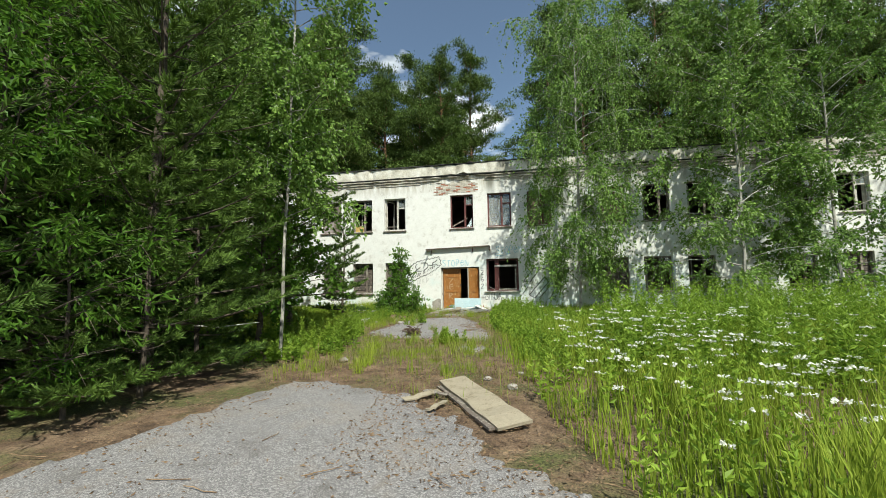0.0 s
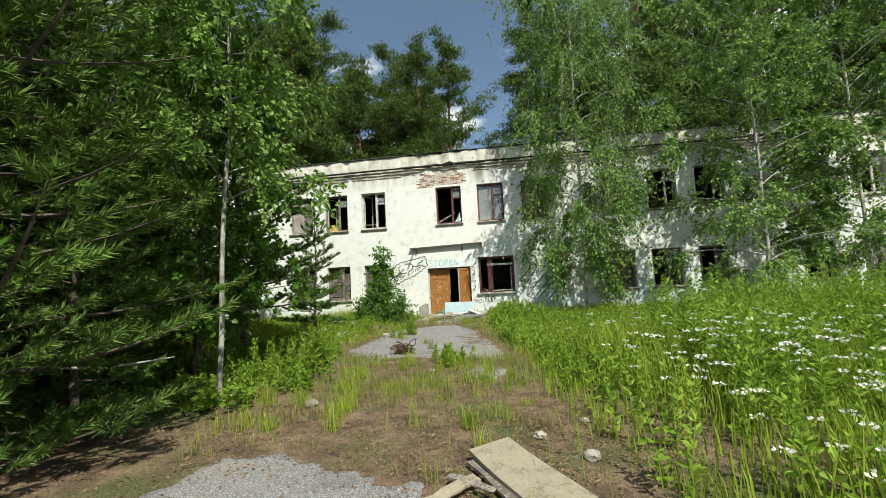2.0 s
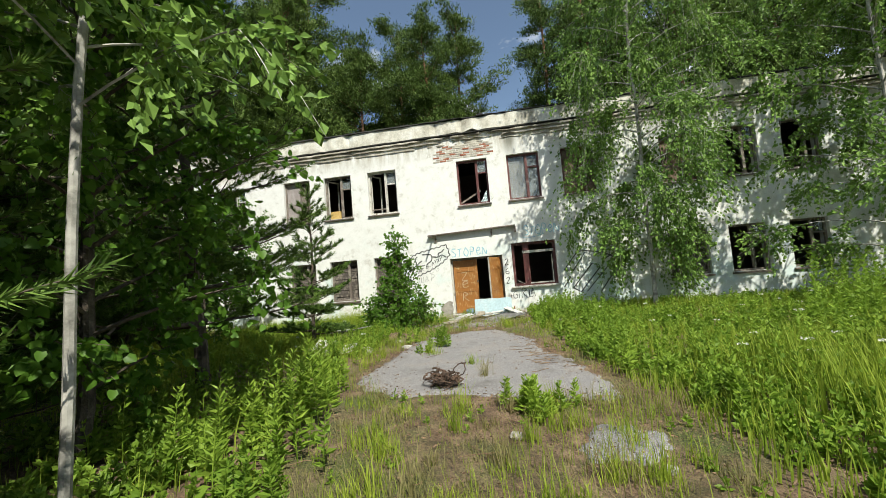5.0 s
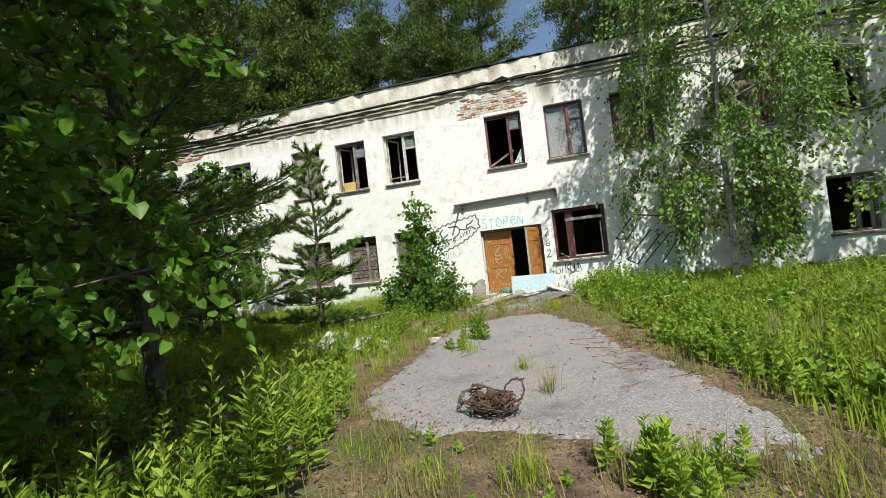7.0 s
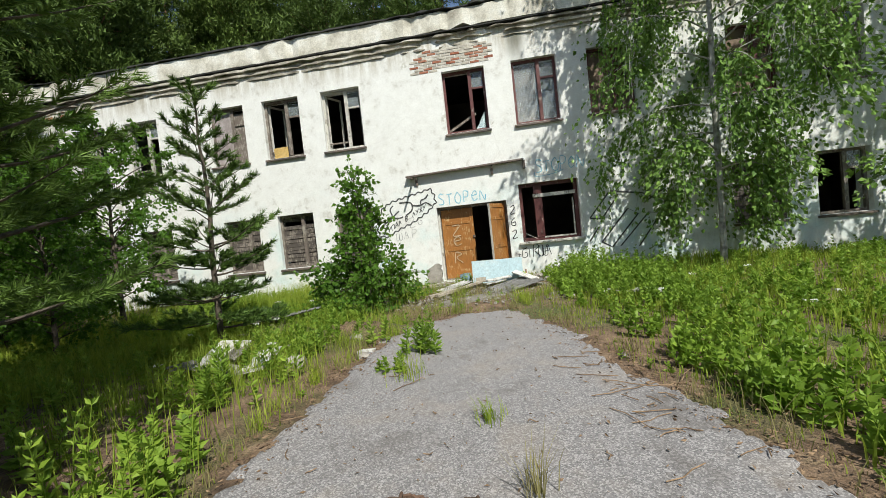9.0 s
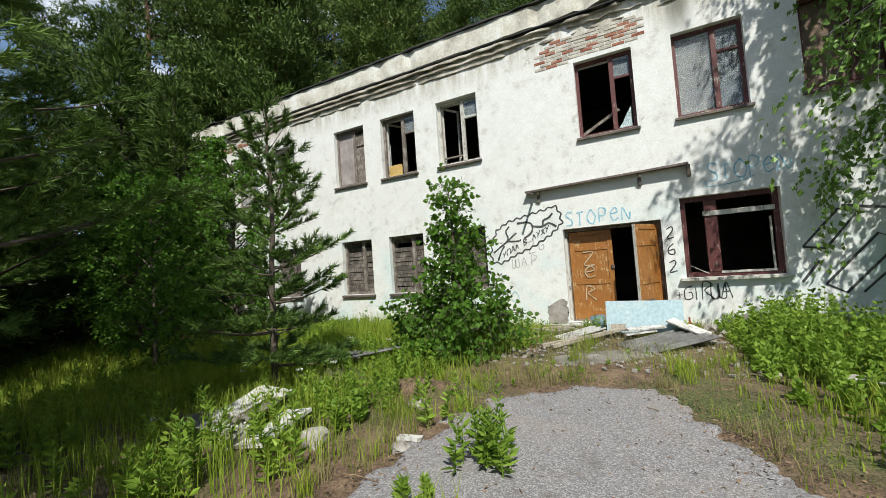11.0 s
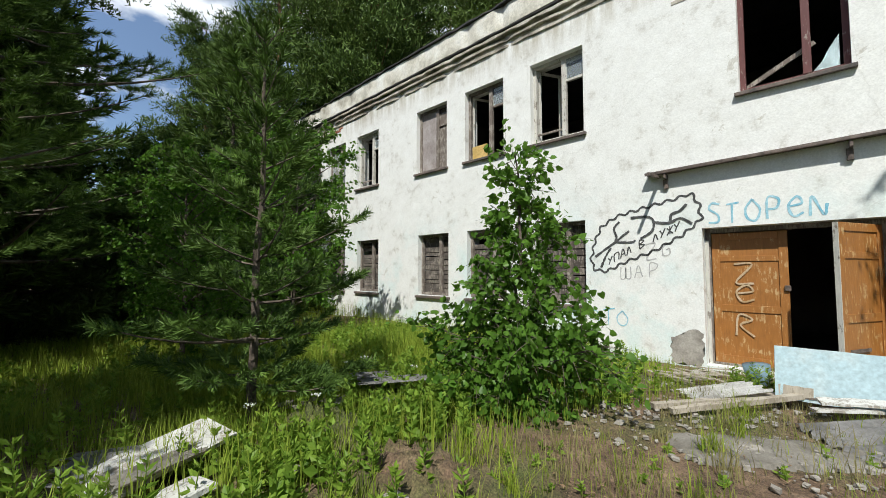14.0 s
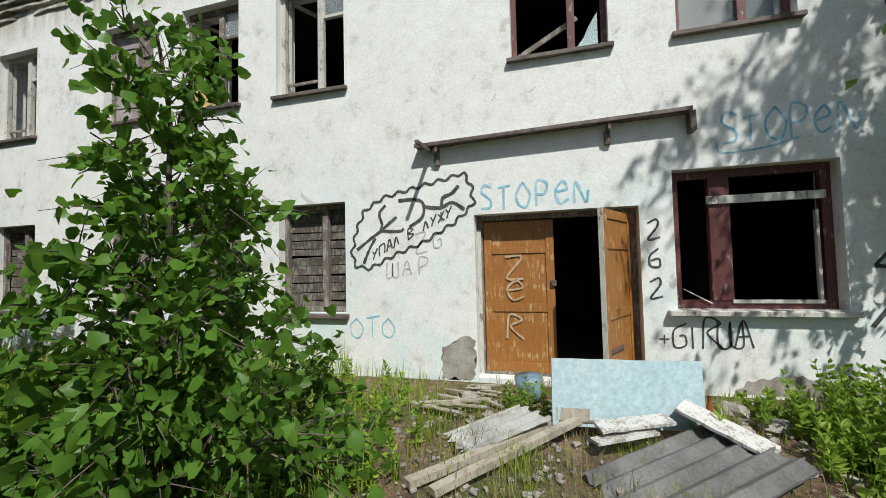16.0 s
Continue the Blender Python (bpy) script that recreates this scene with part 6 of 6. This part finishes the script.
lettering("STOPEN", -0.2, 2.68, 0.32, 0.026, M_SPRAY_BLUE, "blue sprayed scrawl above the broad window", 0.04, 0.86, squash=0.75)
bm = bmesh.new()
stroke(bm, [(-0.25, 2.72), (-0.2, 2.6), (0.2, 2.62), (0.5, 2.7)], 0.022, WALL_Y - 0.004)
tagged(part("graffiti", bm, M_SPRAY_BLUE), "blue sprayed stroke under the scrawl", "graffiti")
for ch, z in (("2", 1.68), ("6", 1.36), ("2", 1.02)):
    lettering(ch, -0.98, z, 0.21, 0.024, M_SPRAY_BLACK, "black sprayed number beside the door")
lettering("GIRША".replace("А", "А"), -0.78, 0.48, 0.3, 0.02, M_SPRAY_BLACK, "black sprayed tag under the window", 0.04, 0.5)
bm = bmesh.new()
stroke(bm, [(-0.9, 0.58), (-0.8, 0.58)], 0.015, WALL_Y - 0.004, False)
stroke(bm, [(-0.85, 0.53), (-0.85, 0.63)], 0.015, WALL_Y - 0.005, False)
tagged(part("graffiti", bm, M_SPRAY_BLACK), "small black sprayed cross on the wall", "graffiti")
lettering("ZG", -3.75, 1.62, 0.24, 0.02, M_SPRAY_GREY, "faded grey scrawl beside the door", 0.15, 1.0)
lettering("ШАP", -4.15, 1.3, 0.2, 0.018, M_SPRAY_GREY, "faded grey scrawl beside the door", 0.1, 1.1)
lettering("OTO", -4.7, 0.5, 0.26, 0.02, M_SPRAY_BLUE, "faded blue scrawl low on the wall", 0.02, 0.9)
# large black outlines on the shaded wall
bm = bmesh.new()
for k, line in enumerate(([(1.05, 1.35), (1.55, 1.95), (1.8, 1.9), (1.35, 1.3), (1.05, 1.35)], [(1.3, 0.7), (2.0, 1.5), (2.25, 1.35), (1.55, 0.55), (1.3, 0.7)], [(1.75, 0.55), (2.5, 1.35), (2.8, 1.3), (2.2, 0.5)], [(2.4, 1.6), (2.9, 1.9), (3.3, 1.5)],
                          [(1.6, 2.0), (2.4, 1.85), (2.9, 1.55)], [(1.0, 0.75), (1.25, 1.1)])):
    stroke(bm, line, 0.04, WALL_Y - 0.004 - 0.001 * k, False)
tagged(part("graffiti", bm, M_SPRAY_BLACK), "large black sprayed outlines on the shaded wall", "graffiti")
# pale letters on the closed door leaf
for ch, z in (("Z", 1.25), ("E", 0.98), ("R", 0.5)):
    ob = lettering(ch, 0.27, z, 0.29, 0.028, M_SPRAY_WHITE, "pale scrawled letter on the door", y=-0.017, parent=left, squash=1.2)


# ---- bare brick where the plaster has fallen ----
def brick_field(name_label, outline, x0, x1, z0, z1, seed, pale=0.78):
    """Bricks in courses inside an outline, set just proud of the wall."""
    rr = random.Random(seed)
    shapes = []
    for _ in range(5):
        bm = solid(-0.12, 0.12, -0.012, 0.03, -0.031, 0.031, 0.005, 0.004)
        me = bpy.data.meshes.new("brick")
        bm.to_mesh(me)
        bm.free()
        shapes.append(me)
    red, white = [], []
    for me in shapes:
        a, b = me.copy(), me.copy()
        a.materials.append(M_BRICKS)
        b.materials.append(M_BRICKS_WHITE)
        red.append(a)
        white.append(b)
    z, row = z0, 0
    while z < z1:
        x = x0 + (0.125 if row % 2 else 0)
        while x < x1:
            if inside(np.array([[x, z]]), outline)[0]:
                me = rr.choice(white if rr.random() < pale else red)
                part("brick", me, None, building, at=pose(x, WALL_Y + 0.004 + rr.uniform(-0.006, 0.004), z, 0, 0, 0))
            x += 0.252
        z += 0.075
        row += 1


brick_field("bricks", [(-3.15, 5.72), (-2.75, 5.68), (-2.5, 5.8), (-1.2, 5.78), (-1.05, 6.0), (-1.1, 6.28), (-3.0, 6.28), (-3.2, 6.05)], -3.15, -1.0, 5.74, 6.27, 3)
brick_field("bricks", [(-16.1, 6.0), (-13.2, 6.12), (-13.0, 6.27), (-16.1, 6.27)], -16.0, -13.0, 6.08, 6.27, 4, 0.3)


def bare_patch(outline, mat, label, seed):
    """A ragged patch of bare undercoat where the plaster has come off low on the wall."""
    P = wobbled(outline + outline[:1], 0.13, 0.012)
    r = np.random.default_rng(seed)
    P = P + r.normal(size=P.shape) * 0.006
    bm = bmesh.new()
    bm.faces.new([bm.verts.new((x, WALL_Y - 0.003, z)) for x, z in P])
    bmesh.ops.triangulate(bm, faces=bm.faces[:])
    part("bare_patch", bm, mat, building, label)


bare_patch([(-3.42, 0.02), (-3.0, 0.02), (-2.97, 0.3), (-2.98, 0.53), (-3.12, 0.56), (-3.3, 0.45), (-3.4, 0.4)], M_STONE, "bare grey-brown undercoat low beside the door", 3)
bare_patch([(-0.2, 0.02), (1.6, 0.02), (1.5, 0.2), (0.9, 0.16), (0.3, 0.24), (-0.1, 0.15)], M_STONE, "crumbling grey base of the wall", 4)
